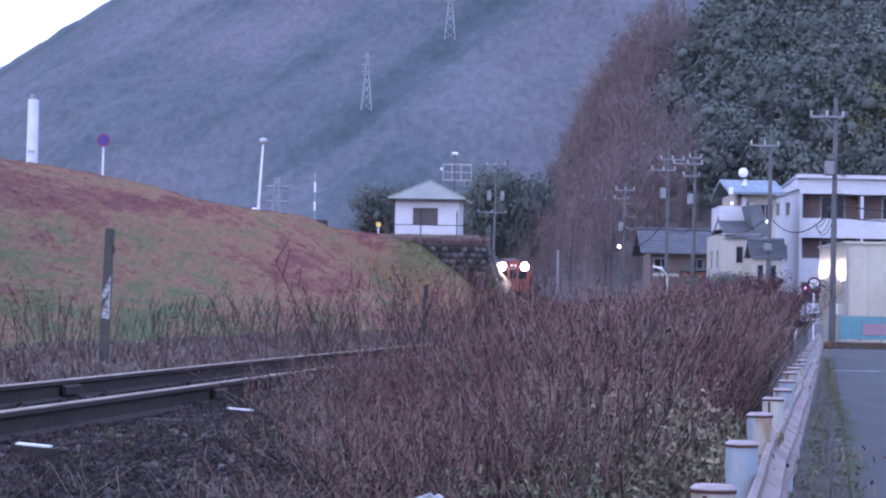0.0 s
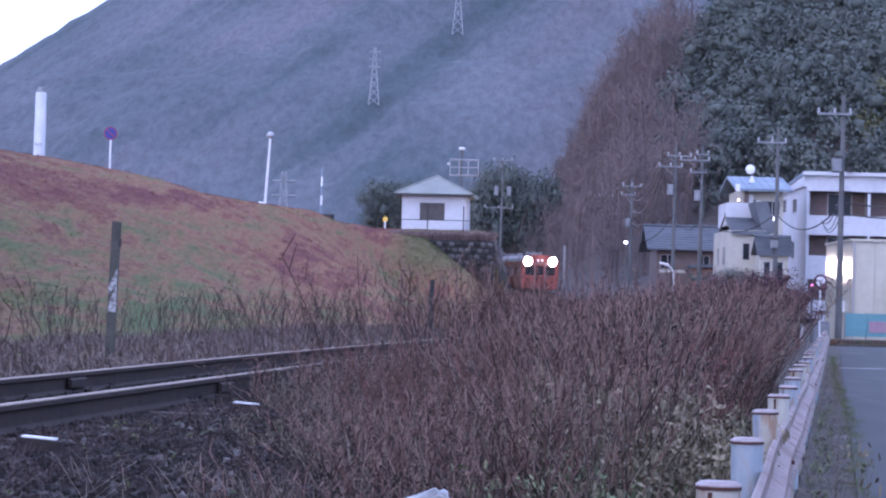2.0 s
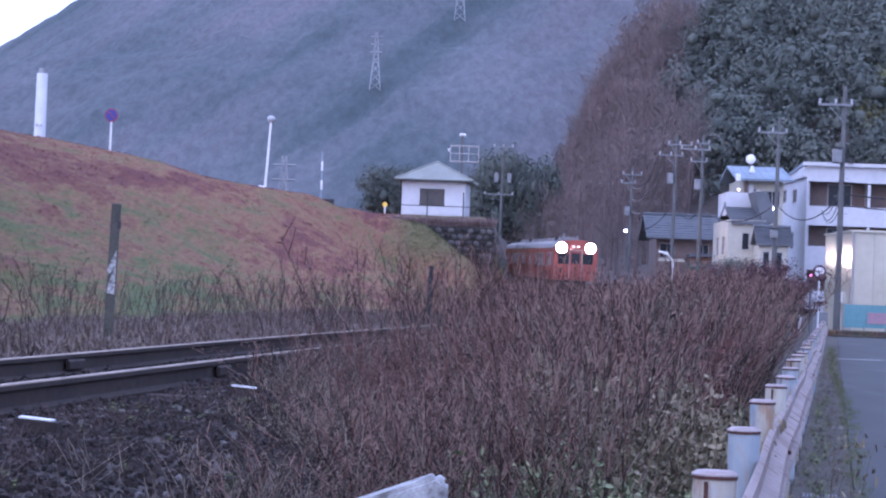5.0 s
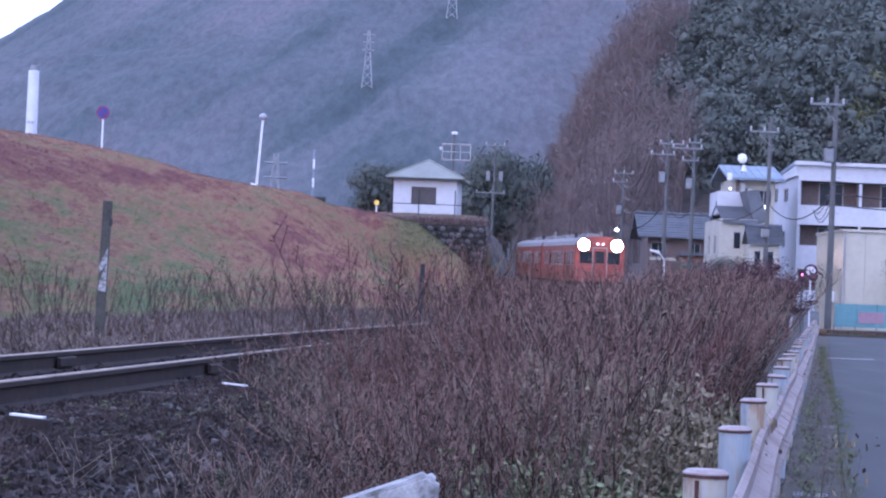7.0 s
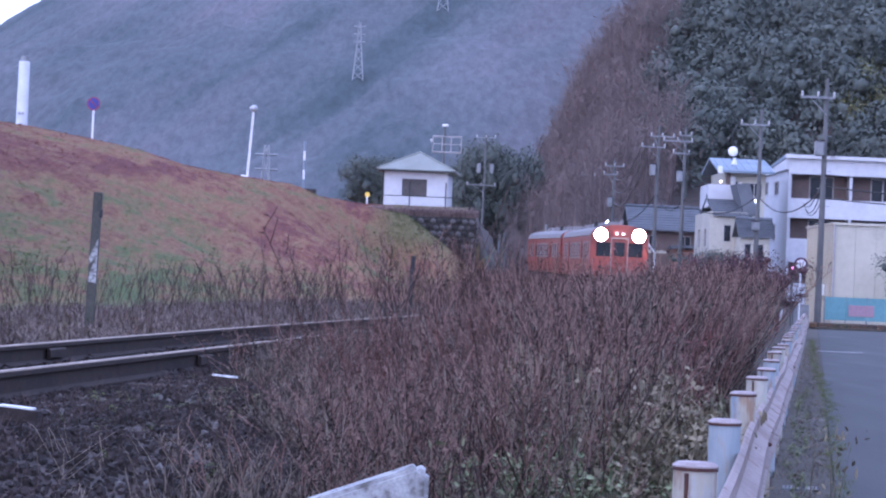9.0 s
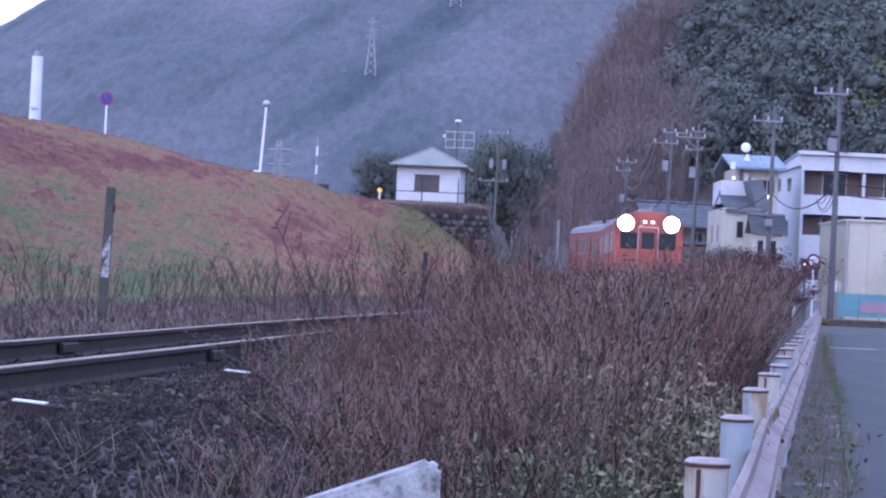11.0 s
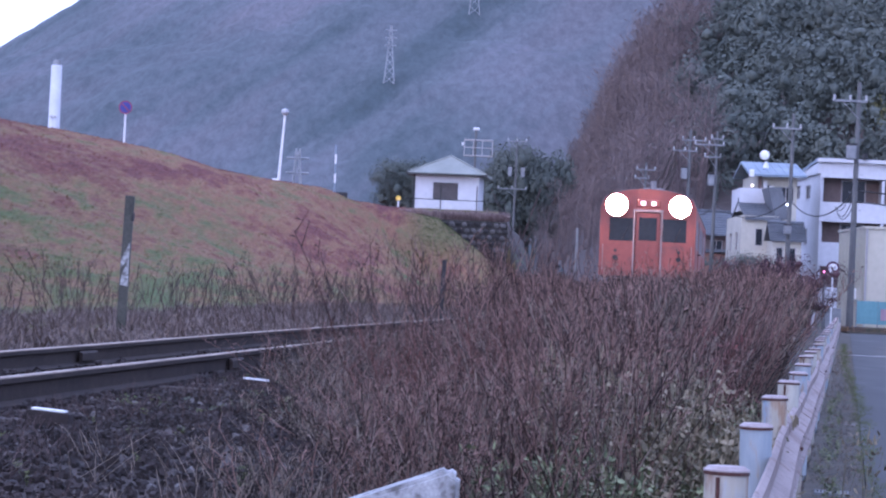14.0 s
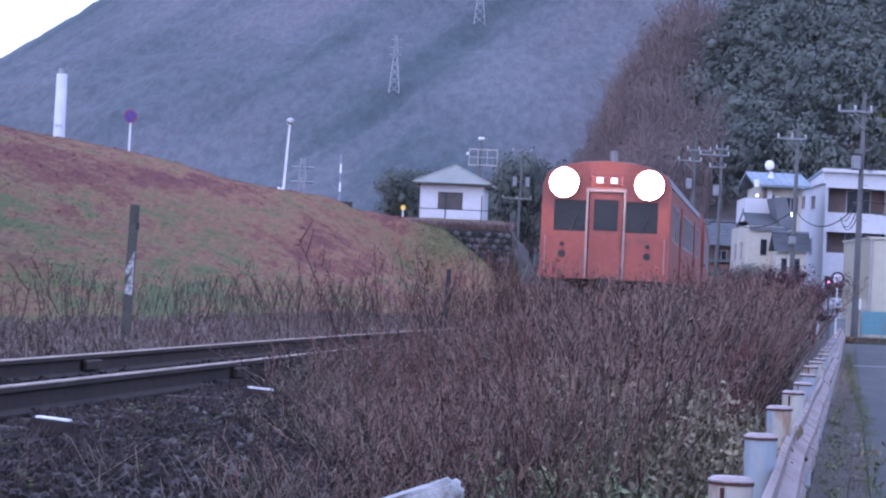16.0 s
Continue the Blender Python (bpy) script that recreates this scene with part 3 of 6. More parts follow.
        for x in (-0.16, 0.16):
            part("sign_lamp", B(x - 0.07, x + 0.07, yy + s * 0.09 - 0.012, yy + s * 0.09 + 0.012, 3.12, 3.24), M_MARK if lit else M_GLASS, dest, "small lit sign")
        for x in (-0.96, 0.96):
            # lens and housing built larger than real, standing in for the headlights' bloom
            hb = part("headlight", C((x, yy - s * 0.05, 3.1), (x, yy + s * 0.16, 3.1), 0.37, 0.345, n=24), M_VERM, car, "oversized round headlight housing")
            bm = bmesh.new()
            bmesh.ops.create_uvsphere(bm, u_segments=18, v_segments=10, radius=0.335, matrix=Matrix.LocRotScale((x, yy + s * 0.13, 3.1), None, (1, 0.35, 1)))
            part("lens", bm, M_HEAD if lit else M_GLASS, hb, "warm headlight lens, oversized to show its bloom" if lit else "dark headlight lens", smooth=True)
            part("tail_lamp", C((x, yy, 1.5), (x, yy + s * 0.09, 1.5), 0.08, n=12), M_DARK, end)
            part("tail_lamp", C((x, yy, 1.72), (x, yy + s * 0.07, 1.72), 0.05, n=12), M_DARK, end)
            part("handrail", C((x * 1.4, yy + s * 0.09, 1.1), (x * 1.4, yy + s * 0.09, 1.9), 0.013, n=6), M_GANG, end)
        part("coupler", B(-0.12, 0.12, min(yy, yy + s * 0.5), max(yy, yy + s * 0.5), 0.72, 0.98, bevel=0.02), M_UNDER, car)
        part("snow_plough", prism(bmesh.new(), [(-1.2, 0.2), (1.2, 0.2), (1.25, 0.7), (-1.25, 0.7)], yy + s * 0.05 - 0.04, yy + s * 0.05 + 0.04), M_UNDER, car)
    # roof
    roof = part("roof", prism(bmesh.new(), [(x * 1.012, z + 0.015) for x, z in section() if z >= EAVE], 0.05, LEN - 0.05), M_ROOFG, car, "weathered grey roof")
    for y in (3.5, 6.5, 9.5, 12.5, 15.5, 18.0):
        part("roof_vent", B(-0.35, 0.35, y, y + 0.8, TOPZ - 0.03, TOPZ + 0.2, bevel=0.05), M_ROOFG, roof)
    part("horn", C((0.1, 0.4, TOPZ - 0.1), (0.1, 0.4, TOPZ + 0.26), 0.09, n=12), M_ROOFG, roof, "pale roof-top fitting")
    part("exhaust", C((-0.6, 7.5, TOPZ - 0.3), (-0.6, 7.5, TOPZ + 0.25), 0.1, n=10), M_UNDER, roof)
    part("floor_pan", B(-W2 + 0.07, W2 - 0.07, 0.05, LEN - 0.05, FLOOR - 0.05, FLOOR + 0.04), M_UNDER, car)
    eq = bmesh.new()
    for a, b in ((4.9, 7.2), (7.6, 9.0), (9.4, 11.8), (12.2, 14.6)):
        box(eq, -1.2, 1.2, a, b, 0.35, 0.92, bevel=0.03)
    part("underfloor_equipment", eq, M_UNDER, car)
    for y in (3.3, LEN - 3.3):
        bg = part("bogie", B(-1.0, 1.0, y - 1.5, y + 1.5, 0.4, 0.75, bevel=0.04), M_UNDER, car)
        for w in (-1.05, 1.05):
            for x in (-0.58, 0.58):
                part("wheel", C((x - 0.065, y + w, 0.43), (x + 0.065, y + w, 0.43), 0.43, n=20), M_RAIL, bg)
    return car


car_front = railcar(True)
car_rear = railcar(False)


def car_pose(y_front):
    """The pose of a car whose front stands at y_front on the track."""
    a = along(0, [y_front + 3.3])[0]
    b = along(0, [y_front + 17.4])[0]
    d = Vector(b) - Vector(a)
    d.normalize()
    yaw = math.degrees(math.atan2(-d.x, d.y))
    tilt = math.degrees(math.asin(d.z))
    o = Vector(a) - d * 3.3
    return pose(o.x, o.y, o.z, tilt, 0, yaw)

# ---------- plants ----------
M_STALK = mat("dead_stalks", (0.042, 0.025, 0.021), (0.275, 0.172, 0.135), 0.45, 0.9, bump=0.0, island=1.1, thin=0.35, spots=[((0.15, 0.068, 0.054), 0.57, 0.35)], world_space=True)
M_STRAW = mat("dry_straw", (0.042, 0.032, 0.026), (0.27, 0.215, 0.165), 0.5, 0.9, bump=0.0, island=1.3, thin=0.3, world_space=True)
M_LEAF = mat("weed_leaves", (0.08, 0.1, 0.045), (0.225, 0.25, 0.125), 1.5, 0.8, bump=0.0, island=0.8, world_space=True)
M_EVER = mat("evergreen", (0.08, 0.095, 0.083), (0.116, 0.128, 0.106), 0.16, 0.95, bump=0.3, fine=9, island=0.1, world_space=True)
M_TWIG = mat("bare_twigs", (0.1, 0.078, 0.073), (0.2, 0.15, 0.135), 0.08, 0.9, bump=0.0, island=0.35, world_space=True)
M_PALELEAF = mat("pale_leaves", (0.1, 0.086, 0.052), (0.265, 0.222, 0.14), 2.0, 0.85, bump=0.0, island=0.8, world_space=True)
M_REDLEAF = mat("red_leaves", (0.09, 0.035, 0.033), (0.185, 0.07, 0.06), 2.0, 0.85, bump=0.0, island=0.8, world_space=True)
M_OLIVE = mat("olive_grass", (0.06, 0.075, 0.026), (0.125, 0.14, 0.045), 0.8, 0.95, bump=0.0, island=0.4, world_space=True)
M_VERGE = mat("verge_grass", (0.065, 0.049, 0.043), (0.2, 0.155, 0.13), 0.5, 0.95, bump=0.0, island=0.9, world_space=True)
M_DARKSTALK = mat("dark_stalks", (0.022, 0.014, 0.013), (0.1, 0.066, 0.056), 0.45, 0.95, bump=0.0, island=0.8, world_space=True)
M_BRUSH = mat("terrace_brush", (0.2, 0.148, 0.135), (0.38, 0.285, 0.255), 0.8, 0.95, bump=0.0, island=0.6, thin=0.4, world_space=True)
M_BUSH = mat("purple_bush", (0.045, 0.024, 0.028), (0.11, 0.056, 0.06), 0.8, 0.9, bump=0.0, island=0.8, world_space=True)


class Shape:
    """Gathers triangles and quads (as triangles) of one plant."""

    def __init__(self):
        self.v, self.f = [], []

    def tri(self, a, b, c):
        n = len(self.v)
        self.v += [tuple(a), tuple(b), tuple(c)]
        self.f.append((n, n + 1, n + 2))

    def quad(self, a, b, c, d):
        n = len(self.v)
        self.v += [tuple(a), tuple(b), tuple(c), tuple(d)]
        self.f += [(n, n + 1, n + 2), (n, n + 2, n + 3)]

    def stick(self, a, b, r0, r1, sides=3):
        a, b = Vector(a), Vector(b)
        d = (b - a).normalized()
        u = d.orthogonal().normalized()
        w = d.cross(u)
        n = len(self.v)
        for p, r in ((a, r0), (b, r1)):
            for k in range(sides):
                t = 6.283 * k / sides
                self.v.append(tuple(p + (u * math.cos(t) + w * math.sin(t)) * r))
        for k in range(sides):
            m = (k + 1) % sides
            self.f += [(n + k, n + m, n + sides + m), (n + k, n + sides + m, n + sides + k)]

    def done(self):
        return np.array(self.v, float), np.array(self.f, int)


def stalk(r, leafy=1.0, branches=9, light=False, big=1.0):
    """A dead tall weed, one metre high, with twigs, shrivelled leaves and a plume."""
    s = Shape()
    pts = [Vector((0, 0, 0))]
    lean = Vector((r.gauss(0, 0.06), r.gauss(0, 0.06), 0))
    for i in range(4):
        pts.append(pts[-1] + Vector((lean.x + r.gauss(0, 0.025), lean.y + r.gauss(0, 0.025), 0.25)))
    for i in range(4):
        s.stick(pts[i], pts[i + 1], 0.0056 - 0.0009 * i, 0.0047 - 0.0009 * i)
    for i in range(branches):
        h = r.uniform(0.45, 1.0) ** 0.8
        k = min(int(h * 4), 3)
        p = pts[k].lerp(pts[k + 1], h * 4 - k)
        a = r.uniform(0, 6.28)
        L = r.uniform(0.1, 0.34) * (1.25 - h * 0.6)
        q = p + Vector((math.cos(a) * L * 0.42, math.sin(a) * L * 0.42, L * r.uniform(0.6, 1.0)))
        if light:
            s.tri(p, q, p + Vector((0.005, 0.003, 0.006)))
            continue
        side = Vector((-math.sin(a) + r.gauss(0, 0.4), math.cos(a) + r.gauss(0, 0.4), 0)).normalized() * 0.0024
        s.quad(p - side, p + side, q + side * 0.45, q - side * 0.45)
        for _ in range(1):
            t = p.lerp(q, r.uniform(0.4, 1))
            d = Vector((r.gauss(0, 0.02), r.gauss(0, 0.02), r.gauss(0.015, 0.02)))
            s.tri(t, t + d, t + d * 0.6 + Vector((0.004, 0.006, 0.008)))
    for i in range(int(3 * leafy)):
        h = r.uniform(0.12, 0.95)
        k = min(int(h * 4), 3)
        p = pts[k].lerp(pts[k + 1], h * 4 - k)
        a = r.uniform(0, 6.28)
        L = r.uniform(0.015, 0.038) * big
        side = Vector((-math.sin(a), math.cos(a), 0)) * L * 0.13
        m = p + Vector((math.cos(a) * L * 0.6, math.sin(a) * L * 0.6, r.uniform(-0.2, 0.4) * L))
        e = m + Vector((math.cos(a) * L * 0.3, math.sin(a) * L * 0.3, -L * r.uniform(0.3, 0.9)))
        s.quad(p, m + side, e, m - side)
    return s.done()


def tuft(r, blades=9, spread=0.6, width=0.006):
    """A tuft of grass, one metre high."""
    s = Shape()
    for i in range(blades):
        a, L = r.uniform(0, 6.28), r.uniform(0.5, 1.0)
        o = Vector((r.gauss(0, 0.08), r.gauss(0, 0.08), 0))
        out = Vector((math.cos(a), math.sin(a), 0)) * r.uniform(0.1, spread) * L
        side = Vector((-math.sin(a), math.cos(a), 0)) * width
        m = o + out * 0.4 + Vector((0, 0, L * 0.65))
        e = o + out + Vector((0, 0, L * r.uniform(0.7, 1.0)))
        s.quad(o - side, o + side, m + side * 0.7, m - side * 0.7)
        s.tri(m - side * 0.7, m + side * 0.7, e)
    return s.done()


def leafy(r, n=26, size=(0.1, 0.22)):
    """A low leafy weed, one metre high."""
    s = Shape()
    for i in range(n):
        a, h, d = r.uniform(0, 6.28), r.uniform(0.05, 1.0), abs(r.gauss(0, 0.33))
        p = Vector((math.cos(a) * d, math.sin(a) * d, h))
        u = Vector((r.gauss(0, 1), r.gauss(0, 1), r.gauss(0, 0.4))).normalized() * r.uniform(*size)
        w = u.cross(Vector((r.gauss(0, 0.4), r.gauss(0, 0.4), 1))).normalized() * u.length * 0.45
        s.quad(p - u, p + w, p + u, p - w)
    for i in range(4):
        a = r.uniform(0, 6.28)
        s.stick((0, 0, 0), (math.cos(a) * 0.25, math.sin(a) * 0.25, 0.8), 0.012, 0.004)
    return s.done()


ib = bmesh.new()
bmesh.ops.create_icosphere(ib, subdivisions=1, radius=1.0)
ib.verts.index_update()
BALL = [v.co.copy() for v in ib.verts], [tuple(v.index for v in f.verts) for f in ib.faces]
ib.free()


def crown(r, n=380, leaf=(0.03, 0.065), lobes=9, core=0.36):
    """An evergreen crown: knobbly boughs covered in leaf sprays round a trunk; about 1 wide and 1.3 high."""
    s = Shape()
    heads = [(Vector((r.gauss(0, 0.22), r.gauss(0, 0.22), r.uniform(0.4, 1.0))), r.uniform(0.12, 0.26)) for _ in range(lobes)]
    for c, rad in heads:
        base = len(s.v)
        for p in BALL[0]:
            bulge = core + 0.35 * noise.noise(p * 2.3 + c * 9.0) + r.uniform(-0.1, 0.1)
            s.v.append(tuple(c + p * rad * bulge))
        s.f += [tuple(base + i for i in f) for f in BALL[1]]
    for i in range(n):
        c, rad = r.choice(heads)
        d = Vector((r.gauss(0, 1), r.gauss(0, 1), r.gauss(0.25, 0.9))).normalized()
        p = c + d * rad * r.uniform(0.6, 1.25)
        d2 = (d + Vector((r.gauss(0, 0.3), r.gauss(0, 0.3), r.gauss(0, 0.3)))).normalized()
        u = Vector((r.gauss(0, 1), r.gauss(0, 1), r.gauss(0, 1))).cross(d2).normalized() * r.uniform(*leaf)
        w = u.cross(d2)
        w = w.normalized() * u.length * 0.7
        s.tri(p - u * 0.8, p + u * 0.7 + w * 0.8, p + u * 0.6 - w * 0.8)
    s.stick((0, 0, -0.1), (0, 0, 0.8), 0.03, 0.012, 4)
    return s.done()


def bare_tree(r, n=64):
    """A leafless tree, one metre high."""
    s = Shape()
    s.stick((0, 0, -0.03), (0.01, 0, 0.45), 0.016, 0.01, 4)
    s.stick((0.01, 0, 0.45), (0.02, 0.01, 0.9), 0.01, 0.003, 3)
    for i in range(n):
        h, a = r.uniform(0.06, 0.9), r.uniform(0, 6.28)
        L = r.uniform(0.12, 0.42) * (1.15 - h) + 0.04
        p = Vector((0.01, 0, h))
        q = p + Vector((math.cos(a) * L * 0.75, math.sin(a) * L * 0.75, L * r.uniform(0.5, 1.0)))
        s.tri(p, q, p + Vector((0.002, 0.002, 0.004)))
        for _ in range(5):
            t = p.lerp(q, r.uniform(0.25, 1))
            e = t + Vector((r.gauss(0, 0.035), r.gauss(0, 0.035), r.uniform(0.02, 0.09)))
            s.tri(t, e, e + Vector((0.0028, 0.0022, -0.004)))
    return s.done()


def scatter(name, shapes, x, y, z, high, wide, material, lean=0.08):
    """Sets shapes out at the given places as one mesh: high and wide scale each one."""
    n = len(x)
    pick = rng.integers(0, len(shapes), n)
    VV, FF, base = [], [], 0
    for k, (v, f) in enumerate(shapes):
        i = np.nonzero(pick == k)[0]
        if not len(i):
            continue
        a = rng.uniform(0, 6.283, len(i))
        ca, sa = np.cos(a)[:, None], np.sin(a)[:, None]
        lx, ly = rng.normal(0, lean, (2, len(i), 1))
        vz = v[None, :, 2] * high[i][:, None]
        vx = (v[None, :, 0] * ca - v[None, :, 1] * sa) * wide[i][:, None] + lx * vz
        vy = (v[None, :, 0] * sa + v[None, :, 1] * ca) * wide[i][:, None] + ly * vz
        P = np.stack([vx + x[i][:, None], vy + y[i][:, None], vz + z[i][:, None]], -1)
        VV.append(P.reshape(-1, 3))
        FF.append((f[None] + (base + np.arange(len(i)) * len(v))[:, None, None]).reshape(-1, 3))
        base += P.shape[0] * P.shape[1]
    V, F = np.concatenate(VV), np.concatenate(FF)
    me = bpy.data.meshes.new(name)
    me.vertices.add(len(V))
    me.vertices.foreach_set("co", V.ravel())
    me.loops.add(F.size)
    me.loops.foreach_set("vertex_index", F.ravel())
    me.polygons.add(len(F))
    me.polygons.foreach_set("loop_start", np.arange(len(F)) * 3)
    me.update(calc_edges=True)
    me.materials.append(material)
    return new(name, me)


pyr = random.Random(5)
STALKS = [stalk(pyr) for _ in range(14)]
FARSTALKS = [stalk(pyr, 1.0, 9, True) for _ in range(8)]
STRAWS = [stalk(pyr, 4.0, 5, False, 1.15) for _ in range(9)]
TUFTS = [tuft(pyr) for _ in range(8)]
LEAFY = [leafy(pyr) for _ in range(6)]
BROAD = [tuft(random.Random(40 + k), 8, 0.7, 0.016) for k in range(8)]
FINE = [leafy(pyr, 60, (0.04, 0.1)) for _ in range(6)]


def field(n, y0, y1, left, right, power=1.0):
    """n places between two lines that depend on y, spread evenly over the area."""
    y = y0 + (y1 - y0) * rng.uniform(0, 1, n * 3) ** power
    a, b = left(y), right(y)
    keep = rng.uniform(0, 1, len(y)) < np.clip((b - a) / 6.0, 0.02, 1)
    y, a, b = y[keep][:n], a[keep][:n], b[keep][:n]
    x = a + (b - a) * rng.uniform(0, 1, len(y))
    return x, y


def weed_left(y):
    """The weeds' edge beside the ballast."""
    return track_x(y) + 0.95 + 1.5 * np.exp(-((y - 10) / 4.6) ** 2) + 0.2 * np.sin(y * 1.9)


def weed_high(x, y):
    """How high the weeds grow: low beside the ballast, tall towards the road and farther off."""
    e = x - track_x(y)
    return (0.36 + 0.74 * ramp(e, 1.3 + 0.6 * ramp(-y, -17, -11), 4.0)) * (0.72 + 0.28 * ramp(y, 9.5, 18)) + 0.12 * ramp(y, 20, 34)


x, y = field(7600, 9.0, 36, weed_left, lambda v: edge_x(v) - 0.6)
clump = 0.5 + 0.5 * np.clip(wob(x, y, 1.1) + 0.6 * wob(x + 3, y, 0.5), -1, 1)
thin = (x - track_x(y) > 2.0) | (y < 13) | (rng.uniform(0, 1, len(x)) < 0.6)
x, y, clump = x[thin], y[thin], clump[thin]
h = weed_high(x, y) * (0.75 + 0.35 * clump) * rng.uniform(0.6, 1.2, len(x))
tx, ty = field(420, 19.0, 44, weed_left, lambda v: edge_x(v) - 1.1)
x, y, h = np.concatenate([x, tx]), np.concatenate([y, ty]), np.concatenate([h, rng.uniform(0.85, 1.25, len(tx))])
tagged(scatter("dead_weeds", STALKS, x, y, ground_z(x, y) - 0.02, h, np.maximum(h, 0.7) * rng.uniform(0.8, 1.5, len(x)), M_STALK, 0.1), "tall dead brown weeds standing beside the track", "weeds", kind="stuff")
x, y = field(2700, 9.0, 32, weed_left, lambda v: edge_x(v) - 0.55)
h = weed_high(x, y) * rng.uniform(0.45, 1.1, len(x))
tagged(scatter("dry_stalks", STRAWS, x, y, ground_z(x, y) - 0.02, h, np.maximum(h, 0.7) * 1.2, M_STRAW, 0.26), "pale dry straw-coloured stalks among the weeds", "weeds", kind="stuff")
x, y = field(6400, 34, 104, lambda v: track_x(v) + 1.3, lambda v: np.minimum(edge_x(v) - 1.35, track_x(v) + 12))
h = (0.78 + 0.48 * ramp(x - track_x(y), 1.8, 4.5) + 0.42 * ramp(y, 48, 66)) * rng.uniform(0.72, 1.15, len(x))
tagged(scatter("far_weeds", FARSTALKS, x, y, ground_z(x, y) - 0.02, h, h * 1.3, M_STALK, 0.08), "thicket of tall dead weeds along the railway", "weeds", kind="stuff")
# leafy green weeds near the guard rail
x, y = field(1150, 9.3, 19, lambda v: edge_x(v) - 1.2 + 0.3 * np.sin(v * 2.0), lambda v: edge_x(v) - 0.12)
tagged(scatter("green_weeds", FINE, x, y, ground_z(x, y), rng.uniform(0.08, 0.42, len(x)), rng.uniform(0.12, 0.28, len(x)), M_LEAF), "low green leafy weeds under the guard rail", "weeds", kind="stuff")
yy = rng.uniform(7, 30, 90)
xx = edge_x(yy) + rng.uniform(0.12, 0.3, 90)
tagged(scatter("beam_foot_weeds", LEAFY, xx, yy, np.full(90, 0.02), rng.uniform(0.03, 0.14, 90), rng.uniform(0.04, 0.1, 90), M_LEAF), "small green weeds under the guard rail's beam", "weeds", kind="stuff")
x = np.concatenate([0.7 + rng.normal(0, 0.08, 40), 0.9 + rng.normal(0, 0.26, 150), 1.35 + rng.normal(0, 0.28, 190)])
y = np.concatenate([13.2 + rng.normal(0, 0.2, 40), 11.6 + rng.normal(0, 0.7, 150), 13.6 + rng.normal(0, 0.9, 190)])
tagged(scatter("pale_weeds", FINE, x, y, ground_z(x, y), rng.uniform(0.25, 0.72, len(x)), rng.uniform(0.16, 0.3, len(x)), M_PALELEAF), "faded yellow-green leafy stems among the dead weeds", "weeds", kind="stuff")
x, y = 1.75 + rng.normal(0, 0.22, 60), 17.5 + rng.normal(0, 0.8, 60)
tagged(scatter("red_weeds", FINE, x, y, ground_z(x, y) + 0.05, rng.uniform(0.35, 0.8, 60), rng.uniform(0.2, 0.32, 60), M_REDLEAF), "dull red-leaved stems among the dead weeds", "weeds", kind="stuff")
# long bleached grass leaning over the ballast's edge
x, y = field(130, 7.8, 13.5, lambda v: weed_left(v) - 0.5, lambda v: weed_left(v) + 1.6)
tagged(scatter("bleached_grass", TUFTS, x, y, ground_z(x, y), rng.uniform(0.1, 0.3, len(x)), rng.uniform(0.2, 0.45, len(x)), M_STRAW, 0.5), "long bleached grass leaning over the ballast", "grass", kind="stuff")
# grass under the weeds and on the shoulder
x, y = field(4600, 8, 32, weed_left, lambda v: edge_x(v) - 0.25)
tagged(scatter("dry_grass", TUFTS, x, y, ground_z(x, y), rng.uniform(0.1, 0.38, len(x)), rng.uniform(0.2, 0.5, len(x)), M_STRAW, 0.4), "tangled dry grass between the weeds", "grass", kind="stuff")
x, y = field(1500, 7.5, 22, lambda v: track_x(v) + 0.75, lambda v: track_x(v) + 3.2)
tagged(scatter("shoulder_litter", TUFTS[:4], x, y, ground_z(x, y), rng.uniform(0.03, 0.16, len(x)), rng.uniform(0.15, 0.4, len(x)), M_DARKSTALK, 0.5), "dead grass and litter strewn on the ballast shoulder", "litter", kind="stuff")
x, y = field(110, 7.5, 20, lambda v: track_x(v) + 0.8, lambda v: track_x(v) + 3.0)
tagged(scatter("shoulder_sprouts", LEAFY, x, y, ground_z(x, y), rng.uniform(0.03, 0.08, len(x)), rng.uniform(0.05, 0.12, len(x)), M_OLIVE), "small green sprouts on the ballast", "weeds", kind="stuff")
yy = rng.uniform(6, 70, 2000)
xx = edge_x(yy) + np.interp(yy, [0, 28, 46, 70], [0.5, 0.5, 0.3, 0.25]) + rng.normal(0, 0.05, 2000) + 0.03 * np.sin(yy * 1.7)
hs = rng.uniform(0.012, 0.05, 2000)
tagged(scatter("moss_line", TUFTS[:3], xx, yy, np.full(2000, 0.03), hs, hs * 4, M_MOSS, 0.3), "green moss and grass along the asphalt's edge", "moss", kind="stuff")
yy = rng.uniform(4, 60, 1500)
xx = edge_x(yy) + rng.uniform(0.08, 0.44, 1500) ** 1.0
hs = rng.uniform(0.02, 0.1, 1500) * (1.2 - (xx - edge_x(yy)))
tagged(scatter("gutter_litter", TUFTS[:4], xx, yy, np.full(1500, 0.015), hs, rng.uniform(0.08, 0.3, 1500), M_STRAW, 0.5), "dead grass and leaves lying along the gutter", "litter", kind="stuff")
# beyond the track
x, y = field(8000, 12, 75, lambda v: track_x(v) - 9.5, lambda v: track_x(v) - 1.9, 1.2)
tagged(scatter("verge_grass", BROAD, x, y, ground_z(x, y), rng.uniform(0.1, 0.38, len(x)), rng.uniform(0.25, 0.6, len(x)), M_VERGE, 0.4), "greyish dry grass on the verge beyond the track", "grass", kind="stuff")
x, y = field(2100, 14, 80, lambda v: track_x(v) - 12.0, lambda v: track_x(v) - 2.6, 1.1)
